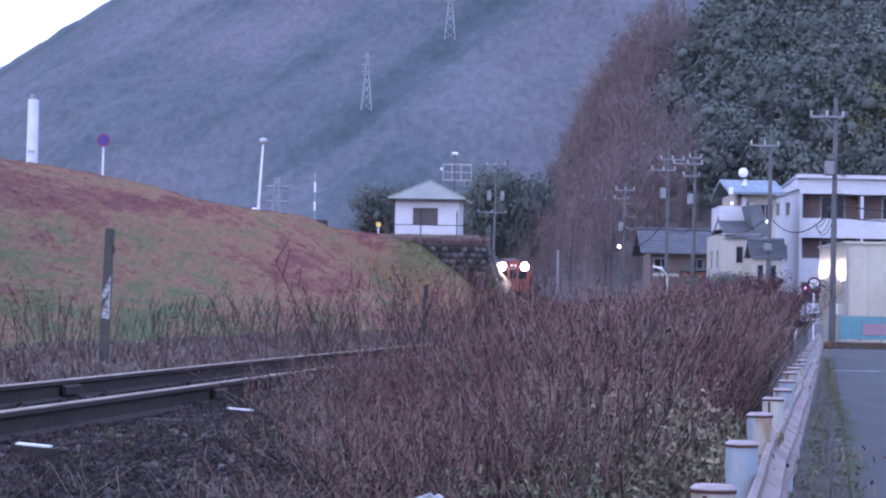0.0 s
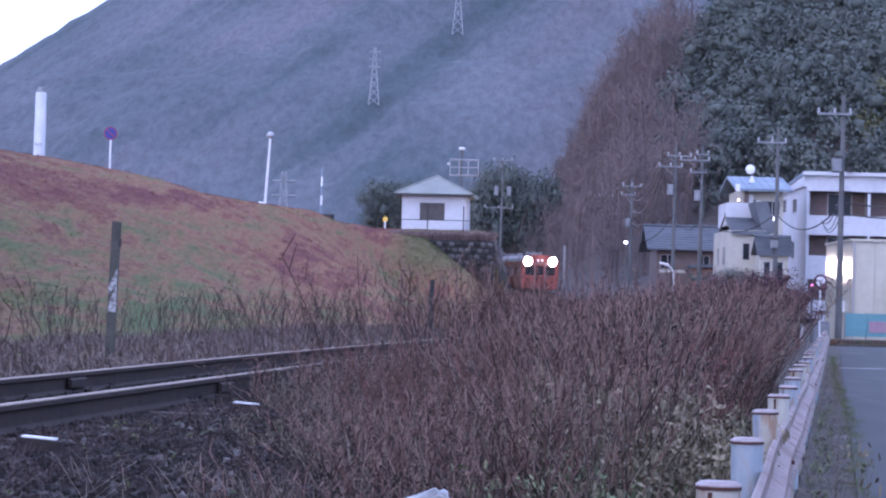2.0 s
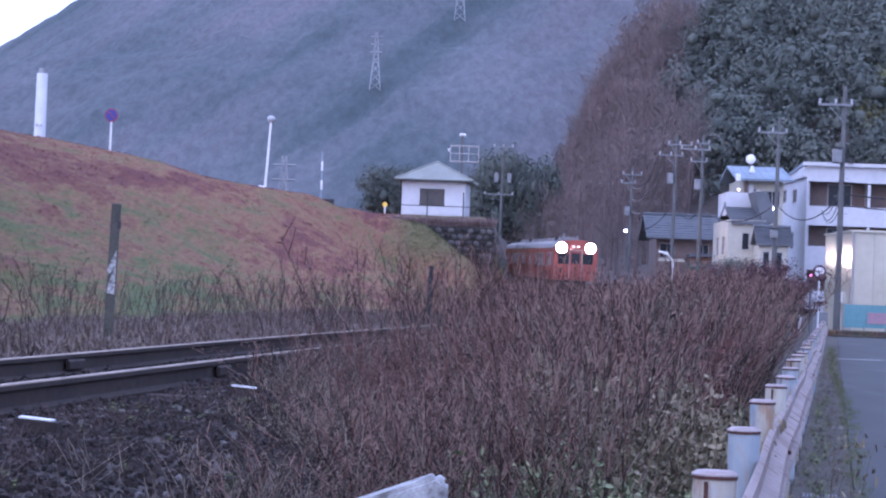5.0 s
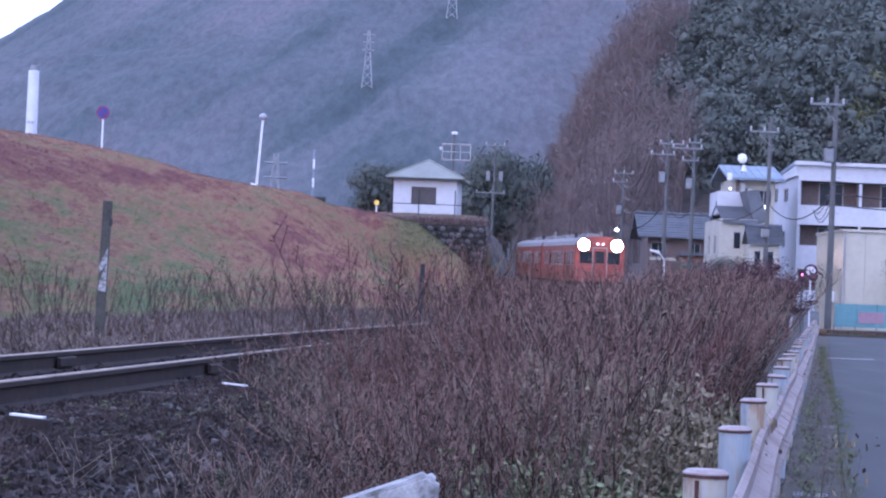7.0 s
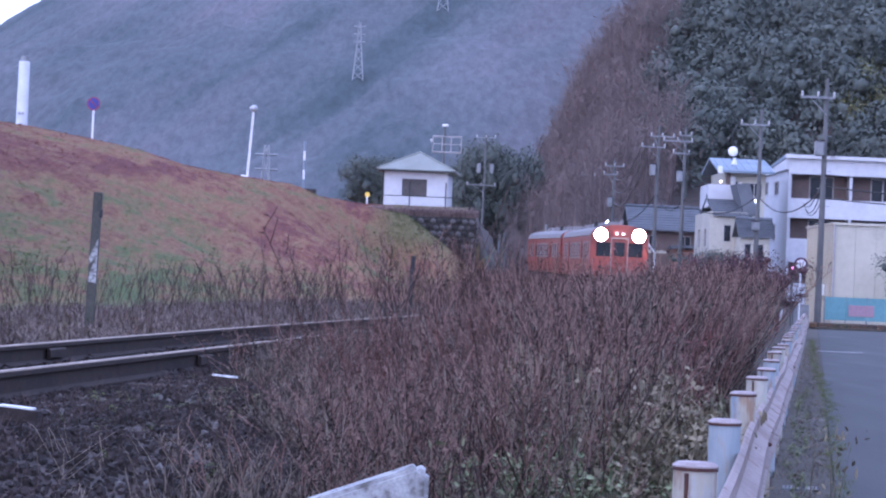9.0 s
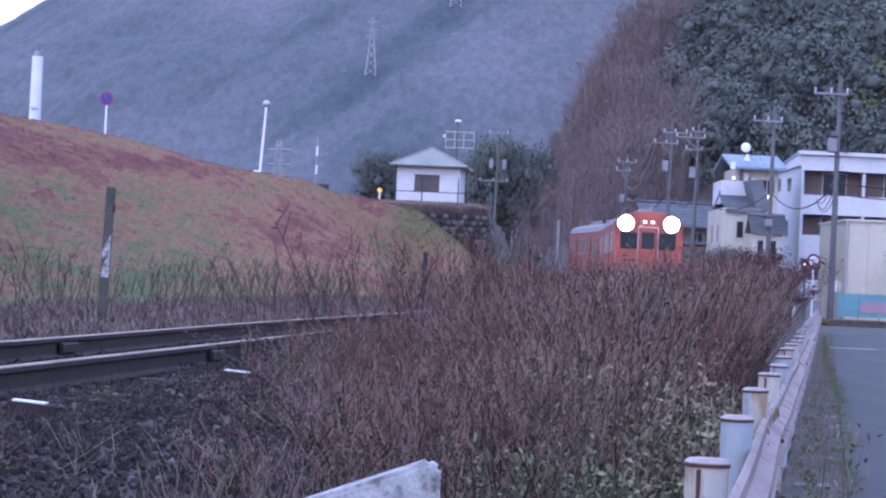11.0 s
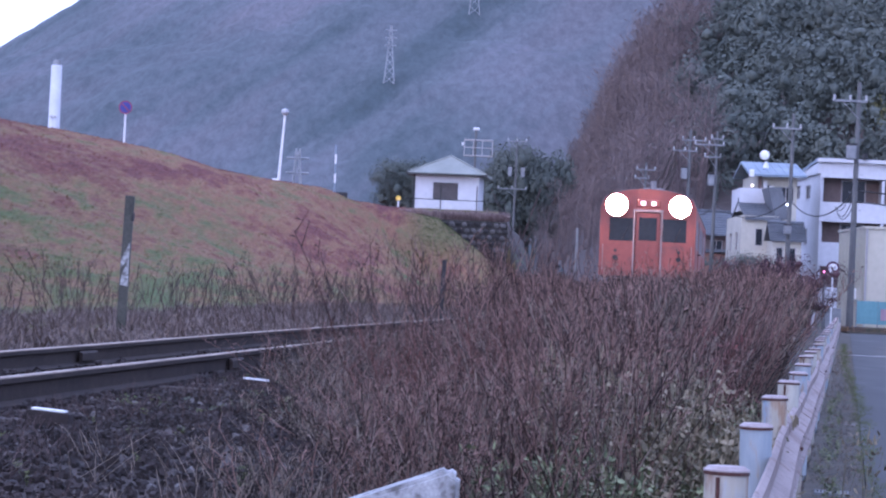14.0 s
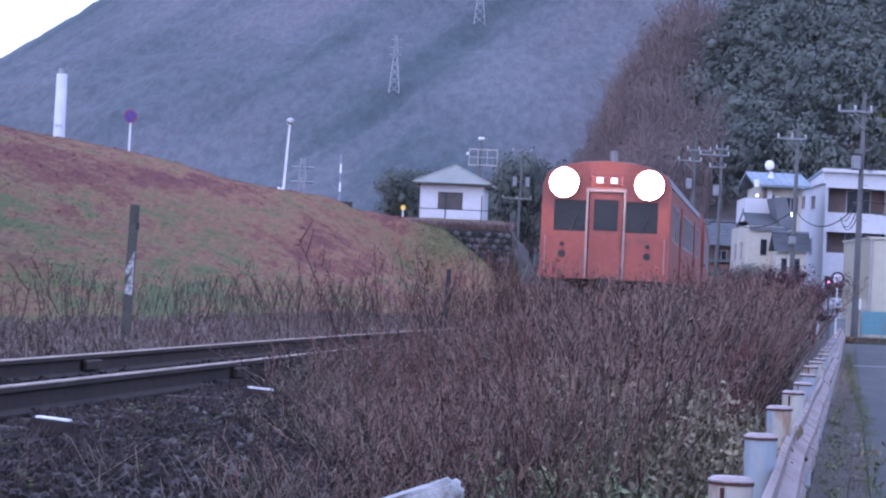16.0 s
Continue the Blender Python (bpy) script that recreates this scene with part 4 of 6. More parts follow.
bunch = wob(x, y, 2.2) + 0.5 * wob(x + 7, y, 0.9) + 0.5 * ramp(x - track_x(y), -7, -3) + 0.35 * ramp(y, 30, 50) > 0.3
x, y = x[bunch], y[bunch]
h = rng.uniform(0.45, 1.05, len(x)) * (0.7 + 0.35 * ramp(y, 15, 40))
tagged(scatter("verge_weeds", FARSTALKS, x, y, ground_z(x, y), h, h * 1.4, M_DARKSTALK), "scattered dead weeds on the far verge", "weeds", kind="stuff")
x, y = field(3400, 62, 170, lambda v: track_x(v) - 6.5, lambda v: track_x(v) - 1.8)
h = rng.uniform(0.5, 1.15, len(x)) * (0.8 + 0.35 * ramp(y, 66, 88))
tagged(scatter("distant_weeds", FARSTALKS, x, y, ground_z(x, y), h, h * 1.4, M_STALK), "dead weeds at the foot of the levee", "weeds", kind="stuff")
# taller dark clumps just beyond the rails
x, y = field(330, 33, 72, lambda v: track_x(v) - 3.6, lambda v: track_x(v) - 1.75)
bunch = wob(x * 1.7, y, 1.6) + 0.7 * wob(x + 5, y, 0.7) > 0.0
x, y = x[bunch], y[bunch]
h = rng.uniform(0.75, 1.5, len(x))
tagged(scatter("tall_verge_weeds", STALKS, x, y, ground_z(x, y) - 0.02, h, h * 1.1, M_DARKSTALK, 0.06), "clumps of tall dark dead weeds beyond the rails", "weeds", kind="stuff")
# the levee's grass
x, y = field(27000, 40, 172, lambda v: crest_x(v) - 1.5, lambda v: np.minimum(crest_x(v) + 19 - 10.5 * ramp(v, 100, 172), track_x(v) - 2.6), 1.0)
h = rng.uniform(0.05, 0.15, len(x))
tagged(scatter("levee_grass", [tuft(pyr, 3, 1.1, 0.035) for _ in range(6)], x, y, ground_z(x, y) - 0.02, h, h * rng.uniform(1.0, 2.0, len(x)), M_LEVEE), "short reddish and green winter grass on the levee", "grass", kind="stuff")

x, y = rng.normal(-9.6, 0.9, 1900), rng.normal(54, 4.5, 1900)
x = x - (y - 50) * 0.15
tagged(scatter("lush_grass", BROAD, x, y, ground_z(x, y) - 0.02, rng.uniform(0.02, 0.06, 1900), rng.uniform(0.2, 0.5, 1900), M_MOSS), "fresh green grass patch at the levee's foot", "grass", kind="stuff")
y = rng.uniform(150, 169, 1500)
x = rng.normal(-1.2, 1.0, 1500) + (y - 165) * 0.12
tagged(scatter("bank_grass", BROAD, x, y, ground_z(x, y) - 0.03, rng.uniform(0.05, 0.2, 1500), rng.uniform(0.3, 0.7, 1500), M_OLIVE), "olive green grass on the levee's end below the hut", "grass", kind="stuff")
x, y = rng.uniform(1.6, 4.6, 400), rng.uniform(166.5, 169.2, 400)
tagged(scatter("wall_foot_brush", BROAD, x, y, ground_z(x, y) - 0.05, rng.uniform(0.2, 0.6, 400), rng.uniform(0.4, 0.8, 400), M_DARKSTALK), "dark dead brush at the foot of the stone wall", "brush", kind="stuff")
# woods on the hill
CROWNS = [crown(pyr, 900, (0.022, 0.048), 10) for _ in range(9)]
BARES = [bare_tree(pyr) for _ in range(8)]
x, y = rng.uniform(12, 190, 2600), rng.uniform(232, 470, 2600)
left_edge = y * 0.092 + 1.8 * np.sin(y * 0.09)
i = (x > left_edge) & (x < y * 0.225)
x, y = x[i][:650], y[i][:650]
s = rng.uniform(5.0, 9.0, len(x))
tagged(scatter("evergreen_wood", CROWNS, x, y, hill_z(x, y) - s * 0.25, s * 1.15, s * 1.1, M_EVER, 0.03), "dense dark evergreen trees on the hillside", "wood", kind="stuff")
x, y = rng.uniform(8, 90, 6200), rng.uniform(214, 480, 6200)
edge0 = 8.0 + (y - 240) * 0.04
i = (x > edge0) & (x < y * 0.098 + 2.0 * np.sin(y * 0.11))
x, y = x[i][:900], y[i][:900]
s = rng.uniform(6, 16, len(x)) * (0.5 + 0.5 * ramp(x - (8.0 + (y - 240) * 0.04), 0, 14))
tagged(scatter("bare_wood", BARES, x, y, hill_z(x, y), s, s * 1.1, M_TWIG, 0.05), "bare brown winter trees on the hillside", "wood", kind="stuff")


M_BAMBOO = mat("yellow_green_foliage", (0.11, 0.12, 0.05), (0.2, 0.19, 0.085), 0.2, 0.9, bump=0.0, island=0.4, world_space=True)
x, y = rng.normal(45.5, 2.2, 9), rng.normal(250, 3.0, 9)
s = rng.uniform(3.5, 5.5, 9)
tagged(scatter("bamboo_grove", CROWNS, x, y, hill_z(x, y) - s * 0.1, s * 1.1, s, M_BAMBOO, 0.05), "yellow-green bamboo grove on the dark hillside", "bamboo", kind="stuff")


def tree(name, label, shape_list, material, place, size, n=3, wide=1.0):
    t = thing(name, label, "tree", Matrix.Translation(place))
    tr = Shape()
    tr.stick((0, 0, -0.2), (0, 0, size * 0.6), size * 0.035, size * 0.015, 6)
    for k in range(5):
        a = k * 1.3
        tr.stick((0, 0, size * 0.3), (math.cos(a) * size * 0.3, math.sin(a) * size * 0.3, size * 0.75), size * 0.014, size * 0.005, 4)
    v, f = tr.done()
    raw("trunk", v, f, M_TWIG, t)
    a = rng.uniform(0, 6.28, n)
    c = scatter("crown", shape_list, np.cos(a) * size * 0.22 * wide, np.sin(a) * size * 0.22 * wide, np.full(n, size * 0.12) + rng.uniform(0, 0.1, n) * size, np.full(n, size * 0.75), np.full(n, size * 0.85 * wide), material)
    c.parent = t
    return t


DENSE = [crown(pyr, 2900, (0.016, 0.034), 13) for _ in range(4)]
SHRUBBY = [crown(pyr, 2200, (0.012, 0.03), 16, 0.28) for _ in range(4)]
tree("evergreen_tree", "round dark evergreen tree behind the white hut", DENSE, M_EVER, (-5.0, 188, 5.2), 5.8, 9, 0.9)
tree("evergreen_tree", "round dark evergreen tree beside the utility pole", DENSE, M_EVER, (6.0, 245, 1.0), 14.5, 11, 0.5)
tree("evergreen_tree", "dark garden tree by the lane", DENSE, M_EVER, (21.55, 101, 0.0), 3.2)
for px, py, s in ((8.9, 72, 2.1), (9.6, 73, 2.5), (10.15, 73.3, 2.45), (10.4, 70.8, 1.9), (8.2, 72.5, 1.8)):
    tree("purple_shrub", "dark purple leafless shrub at the weeds' end", SHRUBBY, M_BUSH, (px, py, 0.15), s)
tree("shrub", "dark green shrub in front of the cream house", DENSE, M_EVER, (15.9, 128, 0.6), 3.0)

# ---------- guard rail ----------
M_BEAM = mat("beam_paint", (0.19, 0.148, 0.132), (0.35, 0.283, 0.255), 3.0, 0.65, 0.1, bump=0.7, spots=[((0.16, 0.105, 0.085), 0.54, 6.0), ((0.1, 0.055, 0.042), 0.63, 14.0)], stretch=(1, 0.5, 1))
M_POST = mat("post_paint", (0.31, 0.285, 0.225), (0.44, 0.405, 0.33), 3.0, 0.6, bump=0.08, spots=[((0.25, 0.32, 0.4), 0.52, 2.2), ((0.28, 0.19, 0.12), 0.52, 6.0), ((0.12, 0.06, 0.04), 0.6, 9.0)], stretch=(2, 2, 0.5), world_space=True)
M_POSTB = mat("post_paint_bluish", (0.24, 0.28, 0.31), (0.36, 0.39, 0.4), 3.0, 0.6, bump=0.08, spots=[((0.3, 0.24, 0.18), 0.62, 6.0)], stretch=(2, 2, 0.5), world_space=True)
M_POSTC = mat("post_paint_cream", (0.36, 0.34, 0.28), (0.46, 0.44, 0.37), 3.0, 0.6, bump=0.08, spots=[((0.27, 0.18, 0.12), 0.58, 5.0)], stretch=(2, 2, 0.5), world_space=True)
M_CAP = mat("rusty_cap", (0.26, 0.21, 0.2), (0.42, 0.37, 0.36), 9.0, 0.75, bump=0.3, spots=[((0.14, 0.07, 0.055), 0.62, 9.0)])
guard = thing("guard_rail", "old white-painted steel guard rail with rusty post caps", "guard rail")
PROFILE = [(0.0, 0.0), (0.018, 0.012), (0.02, 0.06), (0.075, 0.095), (0.08, 0.13), (0.02, 0.165), (0.018, 0.185), (0.08, 0.22), (0.075, 0.255), (0.02, 0.29), (0.018, 0.338), (0.0, 0.35)]
PROFILE = PROFILE + [(u - 0.006, w) for u, w in PROFILE[::-1]]
beam_y = list(np.arange(1.05, 74, 4.0))
for k, y in enumerate(beam_y):
    dent = 0.012 * math.sin(k * 2.1)
    pts = [(float(edge_x(v)) + 0.044 + dent * math.sin((v - y) * 0.8) + 0.002 * (k % 2), v, 0.345 + 0.006 * math.sin(v * 0.7 + k)) for v in np.arange(y, y + 4.12, 0.5)]
    part("beam", sweep(bmesh.new(), pts, PROFILE), M_BEAM, guard, "ribbed steel beam with chalky pinkish-white paint")
k = 0
for y in [1.6, 3.75, 5.95, 8.2, 10.4, 12.4, *np.arange(14.4, 74, 2.0)]:
    top = 0.815 + 0.008 * math.sin(k * 1.7)
    bm = C((0, 0, -0.3), (0, 0, top - 0.012), 0.057, n=24)
    po = part("post", bm, (M_POST, M_POSTB, M_POST, M_POSTC)[(k + 2) % 4], guard, "white pipe post streaked with rust", smooth=False)
    po.matrix_basis = pose(float(edge_x(y)), float(y), 0, 0.6 * math.sin(k * 2.3), 0.8 * math.sin(k * 1.3), 0)
    cb = C((0, 0, top - 0.006), (0, 0, top - 0.002), 0.0605, 0.0605, n=24)
    cyl(cb, (0, 0, top - 0.0021), (0, 0, top + 0.007), 0.0605, 0.047, n=24)
    cap = part("cap", cb, M_CAP, po, "rust-edged pale post cap")
    rb = C((0, 0, top - 0.015), (0, 0, top - 0.006), 0.0602, n=24)
    part("cap_rim", rb, M_RUST, po, "dark rusty rim")
    if k % 3 == 2:
        part("rust_run", C((-0.028, -0.0535, top - 0.3), (-0.028, -0.0525, top - 0.02), 0.001, 0.0065, n=6), M_RUST, po, "streak of rust running down")
    br = part("bracket", B(0.05, 0.075, -0.035, 0.035, 0.36, 0.62, bevel=0.006), M_BEAM, po)
    br.matrix_basis = po.matrix_basis.to_3x3().inverted().to_4x4()
    for z in (0.45, 0.56):
        bo = part("bolt", C((float(edge_x(y)) + 0.075, float(y), z), (float(edge_x(y)) + 0.11, float(y), z), 0.014, n=8), M_RUST, guard)
    if k % 2 == 0:
        part("splice_bolt", B(float(edge_x(y)) + 0.095, float(edge_x(y)) + 0.125, float(y) - 0.02, float(y) + 0.02, 0.583, 0.6, bevel=0.004), M_RUST, guard, "rusty splice bolt plate")
    k += 1

# worn white post end in the foreground
w = thing("white_kerb_post", "weathered white-painted concrete post leaning in the weeds", "post", pose(-0.06, 5.9, 0.0, 0, 0, 0))
bm = prism(bmesh.new(), [(-0.5, 0.0), (0.075, 0.0), (0.083, 0.768), (0.051, 0.789), (-0.5, 0.585)], -0.07, 0.07)
bmesh.ops.bevel(bm, geom=bm.edges[:], offset=0.012, segments=2, affect="EDGES")
part("body", bm, M_WORNWHITE, w)
# rubber-topped drain grate at the road's edge
gr = thing("drain_grate", "small steel drain grate at the asphalt's edge", "drain grate", pose(float(edge_x(14.85)) + 0.25, 14.85, 0.03, 0, 0, -9))
for y in (-0.12, 0.12):
    part("edge_bar", B(-0.12, 0.12, y - 0.01, y + 0.01, -0.02, 0.012), M_STEEL, gr)
for i in range(10):
    part("bar", B(-0.11 + i * 0.023, -0.1 + i * 0.023, -0.11, 0.11, -0.02, 0.01), M_STEEL, gr)

# ---------- trackside posts ----------
M_GREENPOST = mat("mossy_post", (0.042, 0.042, 0.036), (0.1, 0.098, 0.08), 3.0, 0.95, bump=0.4)
gp = thing("trackside_post", "mossy dark concrete post with a torn pale sticker", "post", pose(-0.1466 * 33, 33, 0, 0.5, 1.6, 4))
part("post", B(-0.066, 0.066, -0.05, 0.05, 0.3, 2.36, bevel=0.012), M_GREENPOST, gp)
part("bracket", B(0.04, 0.085, -0.06, -0.02, 2.0, 2.12, bevel=0.01), M_DARK, gp)
part("sticker", prism(bmesh.new(), [(-0.064, 1.44), (0.05, 1.7), (0.058, 1.06), (-0.06, 1.08), (-0.05, 1.18), (0.03, 1.42), (-0.064, 1.32)], -0.06, -0.052), M_WORNWHITE, gp, "torn pale sticker")
pg = thing("distance_peg", "thin dark iron peg standing beyond the track", "post", pose(-0.0083 * 46, 46, 0, 0, 2, 0))
part("peg", B(-0.045, 0.045, -0.045, 0.045, 0.35, 1.79, bevel=0.008), M_DARK, pg)
wp = thing("white_post", "slim pale concrete post standing by the railway", "post", pose(9.4, 188, 1.6))
part("post", C((0, 0, 0), (0, 0, 4.9), 0.1, n=8), M_CONC, wp)

# ---------- on the levee ----------
sg = thing("road_sign", "round blue no-parking sign on a white pole", "road sign", pose(-0.1488 * 112.4, 112.4, 0, 0, 0.3, 0))
M_SIGNB = mat("sign_blue", (0.035, 0.035, 0.2), (0.055, 0.05, 0.26), 3.0, 0.5, bump=0)
M_SIGNR = mat("sign_red", (0.16, 0.025, 0.08), (0.22, 0.04, 0.1), 3.0, 0.5, bump=0)
part("pole", C((0, 0, 6.2), (0, 0, 9.03), 0.05, n=8), M_WHITE, sg)
disc = part("disc", C((0, -0.06, 9.33), (0, -0.075, 9.33), 0.33, n=28), M_SIGNR, sg)
part("disc_face", C((0, -0.0755, 9.33), (0, -0.083, 9.33), 0.26, n=28), M_SIGNB, disc)
bar = C((-0.18, -0.085, 9.51), (0.18, -0.085, 9.15), 0.03, n=6)
part("slash", bar, M_SIGNR, disc)
lp = thing("lamp_post", "white street lamp on the levee's crest", "street lamp", pose(-0.0798 * 145.5, 145.5, 0, 0, 0, 0))
part("pole", C((-0.16, 0, 6.6), (0.12, 0, 11.75), 0.09, 0.07, n=10), M_WHITE, lp)
part("foot_arm", C((-0.5, 0, 7.55), (-0.1, 0, 7.5), 0.09, n=8), M_WHITE, lp)
hd = bmesh.new()
bmesh.ops.create_uvsphere(hd, u_segments=16, v_segments=8, radius=0.3, matrix=Matrix.LocRotScale((0.12, 0, 11.85), None, (0.85, 0.85, 0.75)))
part("lamp_head", hd, mat("lamp_glass", (0.3, 0.31, 0.33), (0.42, 0.43, 0.45), 3.0, 0.3, bump=0), lp, "pale glass lamp head", smooth=True)
bp = thing("banded_pole", "slim blue and white pole on the levee's crest", "pole", pose(-0.0561 * 158, 158, 0))
for i in range(5):
    part("band", C((0, 0, 7.4 + i * 0.65), (0, 0, 8.04 + i * 0.65), 0.075, n=10), M_WHITE if i % 2 else M_BLUEROOF, bp)
part("base_box", B(-1.0, 0.9, -0.3, 0.3, 6.8, 7.42, bevel=0.03), M_DARK, bp)
ch = thing("chimney", "tall tapered white chimney beyond the levee", "chimney", pose(-0.1795 * 420, 420, 0, 0, 0.2, 0))
part("shaft", C((0, 0, 0), (0, 0, 38.6), 1.25, 0.98, n=24), M_WALLW, ch, smooth=True)
part("rim", C((0, 0, 38.6), (0, 0, 39.6), 0.85, 0.6, n=16), M_STEEL, ch)
for a in (-0.35, 0.35):
    part("port", B(a - 0.2, a + 0.2, -1.2, -1.06, 28.9, 29.3), M_TRIM, ch)


def pylon(place, height, label):
    p = thing("pylon", label, "transmission tower", Matrix.Translation(place))
    leg = [(-1, -1), (1, -1), (1, 1), (-1, 1)]
    w = lambda f: height * (0.075 * (1 - f) ** 1.4 + 0.016)
    for a, b in leg:
        part("leg", C((a * w(0), b * w(0), 0), (a * w(0.55), b * w(0.55), height * 0.55), 0.3, n=4), M_PYLON, p)
        part("upper_leg", C((a * w(0.55), b * w(0.55), height * 0.55), (a * w(1), b * w(1), height), 0.26, n=4), M_PYLON, p)
    for i in range(7):
        f0, f1 = i / 7, (i + 1) / 7
        br = bmesh.new()
        for s in (-1, 1):
            cyl(br, (s * w(f0), -w(f0), height * f0), (-s * w(f1), -w(f1), height * f1), 0.16, n=4)
        part("brace", br, M_PYLON, p)
    for f in (0.66, 0.79, 0.92):
        part("cross_arm", C((-height * 0.1, 0, height * f), (height * 0.1, 0, height * f), 0.28, n=4), M_PYLON, p)
    return p


def on_slope(u, v):
    """Where the line of sight with slopes u (sideways) and v (up) meets the mountain."""
    y = 800.0
    while y < 1590 and float(mount_z(np.array(u * y), np.array(y))) < EYE[2] + v * y:
        y += 4.0
    return u * y, y, float(mount_z(np.array(u * y), np.array(y))) - 1.0


px, py, pz = on_slope(-0.0345, 0.086)
pylon((px, py, pz), py * 0.0255, "grey lattice pylon on the mountainside")
px, py, pz = on_slope(0.0012, 0.118)
pylon((px, py, pz), py * 0.026, "distant grey lattice pylon high on the mountain")
pylon((-45, 620, 6.0), 30.6, "small lattice pylon beyond the levee")

# hut on its terrace
M_SHUT = mat("shutter", (0.05, 0.043, 0.043), (0.1, 0.088, 0.085), 1.2, 0.6, bump=0.1)
hut = thing("hut", "small white hut with a grey pyramid roof and dark shuttered window", "hut", pose(-1.08, 178.5, 7.15, 0, 0, -5))
hw, hh = 2.43, 2.65
for nm, m4, holes, ln in (("front", Matrix.Translation((-hw, -hw, 0)), [(1.43, 3.23, 0.8, 2.0)], 4.86),
                          ("back", Matrix.Translation((-hw, hw - 0.15, 0)), [], 4.86),
                          ("side", Matrix.Translation((hw, -hw + 0.151, 0)) @ Matrix.Rotation(radians(90), 4, "Z"), [], 4.55),
                          ("side", Matrix.Translation((-hw + 0.15, -hw + 0.151, 0)) @ Matrix.Rotation(radians(90), 4, "Z"), [], 4.55)):
    bm = pierced(bmesh.new(), ln, hh, 0.15, holes)
    bm.transform(m4)
    part("wall", bm, M_WALLW, hut)
sh = part("shutter", B(-1.0, 0.8, -hw + 0.05, -hw + 0.09, 0.8, 2.0), M_SHUT, hut, "closed dark grey-brown shutter")
for i in range(12):
    part("shutter_slat", B(-1.0, 0.8, -hw + 0.035, -hw + 0.05, 0.82 + i * 0.098, 0.88 + i * 0.098), M_SHUT, sh)
fr = bmesh.new()
for x in (-1.05, 0.8):
    box(fr, x, x + 0.05, -hw - 0.02, -hw + 0.06, 0.75, 2.05)
for z in (0.75, 2.0):
    box(fr, -1.0, 0.8, -hw - 0.02, -hw + 0.06, z, z + 0.05)
part("window_frame", fr, M_DARK, hut)
rf = bmesh.new()
e = 3.0
v = [rf.verts.new(p) for p in ((-e, -e, 2.75), (e, -e, 2.75), (e, e, 2.75), (-e, e, 2.75), (-e, -e, 2.6), (e, -e, 2.6), (e, e, 2.6), (-e, e, 2.6), (0, 0, 4.25))]
for i in range(4):
    j = (i + 1) % 4
    rf.faces.new((v[i], v[j], v[8]))
    rf.faces.new((v[i + 4], v[j + 4], v[j], v[i]))
rf.faces.new((v[7], v[6], v[5], v[4]))
roof = part("roof", rf, M_HUTROOF, hut, "grey-green pyramid roof")
for i in range(4):
    a = [(-e, -e), (e, -e), (e, e), (-e, e)][i]
    part("hip_cap", C((a[0], a[1], 2.78), (0, 0, 4.28), 0.06, n=6), M_HUTROOF, roof)
gt = bmesh.new()
box(gt, -e - 0.1, e + 0.1, -e - 0.1, -e, 2.6, 2.7)
part("gutter", gt, M_DARK, roof)
part("downpipe", C((-hw - 0.1, -hw - 0.05, 0), (-hw - 0.1, -hw - 0.05, 2.6), 0.05, n=6), M_DARK, hut)
fence = thing("terrace_fence", "low fence with dead brush along the hut's terrace", "fence", pose(0, 172.4, 6.25))
for x in (-1.7, 1.0, 3.1):
    part("post", C((x, 0, 0), (x, 0, 2.6 if x < 3 else 1.2), 0.05, n=6), M_DARK, fence)
part("rail", C((-4.3, 0, 1.5), (3.2, 0, 1.5), 0.03, n=6), M_DARK, fence)
xx = rng.uniform(-4.6, 3.3, 900)
yy = rng.uniform(170.9, 172.4, 900)
hh2 = rng.uniform(0.6, 1.15, 900)
tagged(scatter("terrace_brush", BROAD, xx, yy, np.full(900, 6.15), hh2, hh2 * 1.5, M_BRUSH), "dry pinkish brush along the terrace edge", "brush", kind="stuff")
# stone retaining wall of the terrace
M_STONE = mat("wall_stone", (0.024, 0.022, 0.021), (0.11, 0.103, 0.1), 1.5, 0.95, bump=0.4, random_ob=0.8)
M_WALLEARTH = mat("wall_joints", (0.02, 0.018, 0.016), (0.05, 0.044, 0.038), 1.5, 0.95, bump=0.5)
rw = tagged(part("retaining_wall", B(-3.4, 3.35, 169.6, 171.5, 0.6, 6.2), M_WALLEARTH), "rough stone retaining wall below the hut", "wall", kind="structure")
stone_me = []
for q in range(4):
    bm = bmesh.new()
    bmesh.ops.create_icosphere(bm, subdivisions=1, radius=0.25)
    for vv in bm.verts:
        vv.co = Vector((vv.co.x * 1.1, vv.co.y * 0.5, vv.co.z * 0.85)) * random.uniform(0.82, 1.1)
    me = bpy.data.meshes.new("stone")
    bm.to_mesh(me)
    bm.free()
    me.materials.append(M_STONE)
    stone_me.append(me)
for r in range(9):
    for c in range(12):
        ob = new("stone", stone_me[(r * 5 + c * 3) % 4])
        ob.parent = rw
        ob.matrix_basis = pose(-2.2 + c * 0.47 + 0.22 * (r % 2), 169.62, 2.3 + r * 0.45, random.uniform(-15, 15), random.uniform(-25, 25), random.uniform(-15, 15))
st = thing("terrace_stair", "steep concrete edge beside the retaining wall", "kerb", pose(0, 0, 0))
part("edge", C((3.3, 169.7, 6.2), (4.3, 169.0, 3.6), 0.13, n=6), M_SHUT, st)

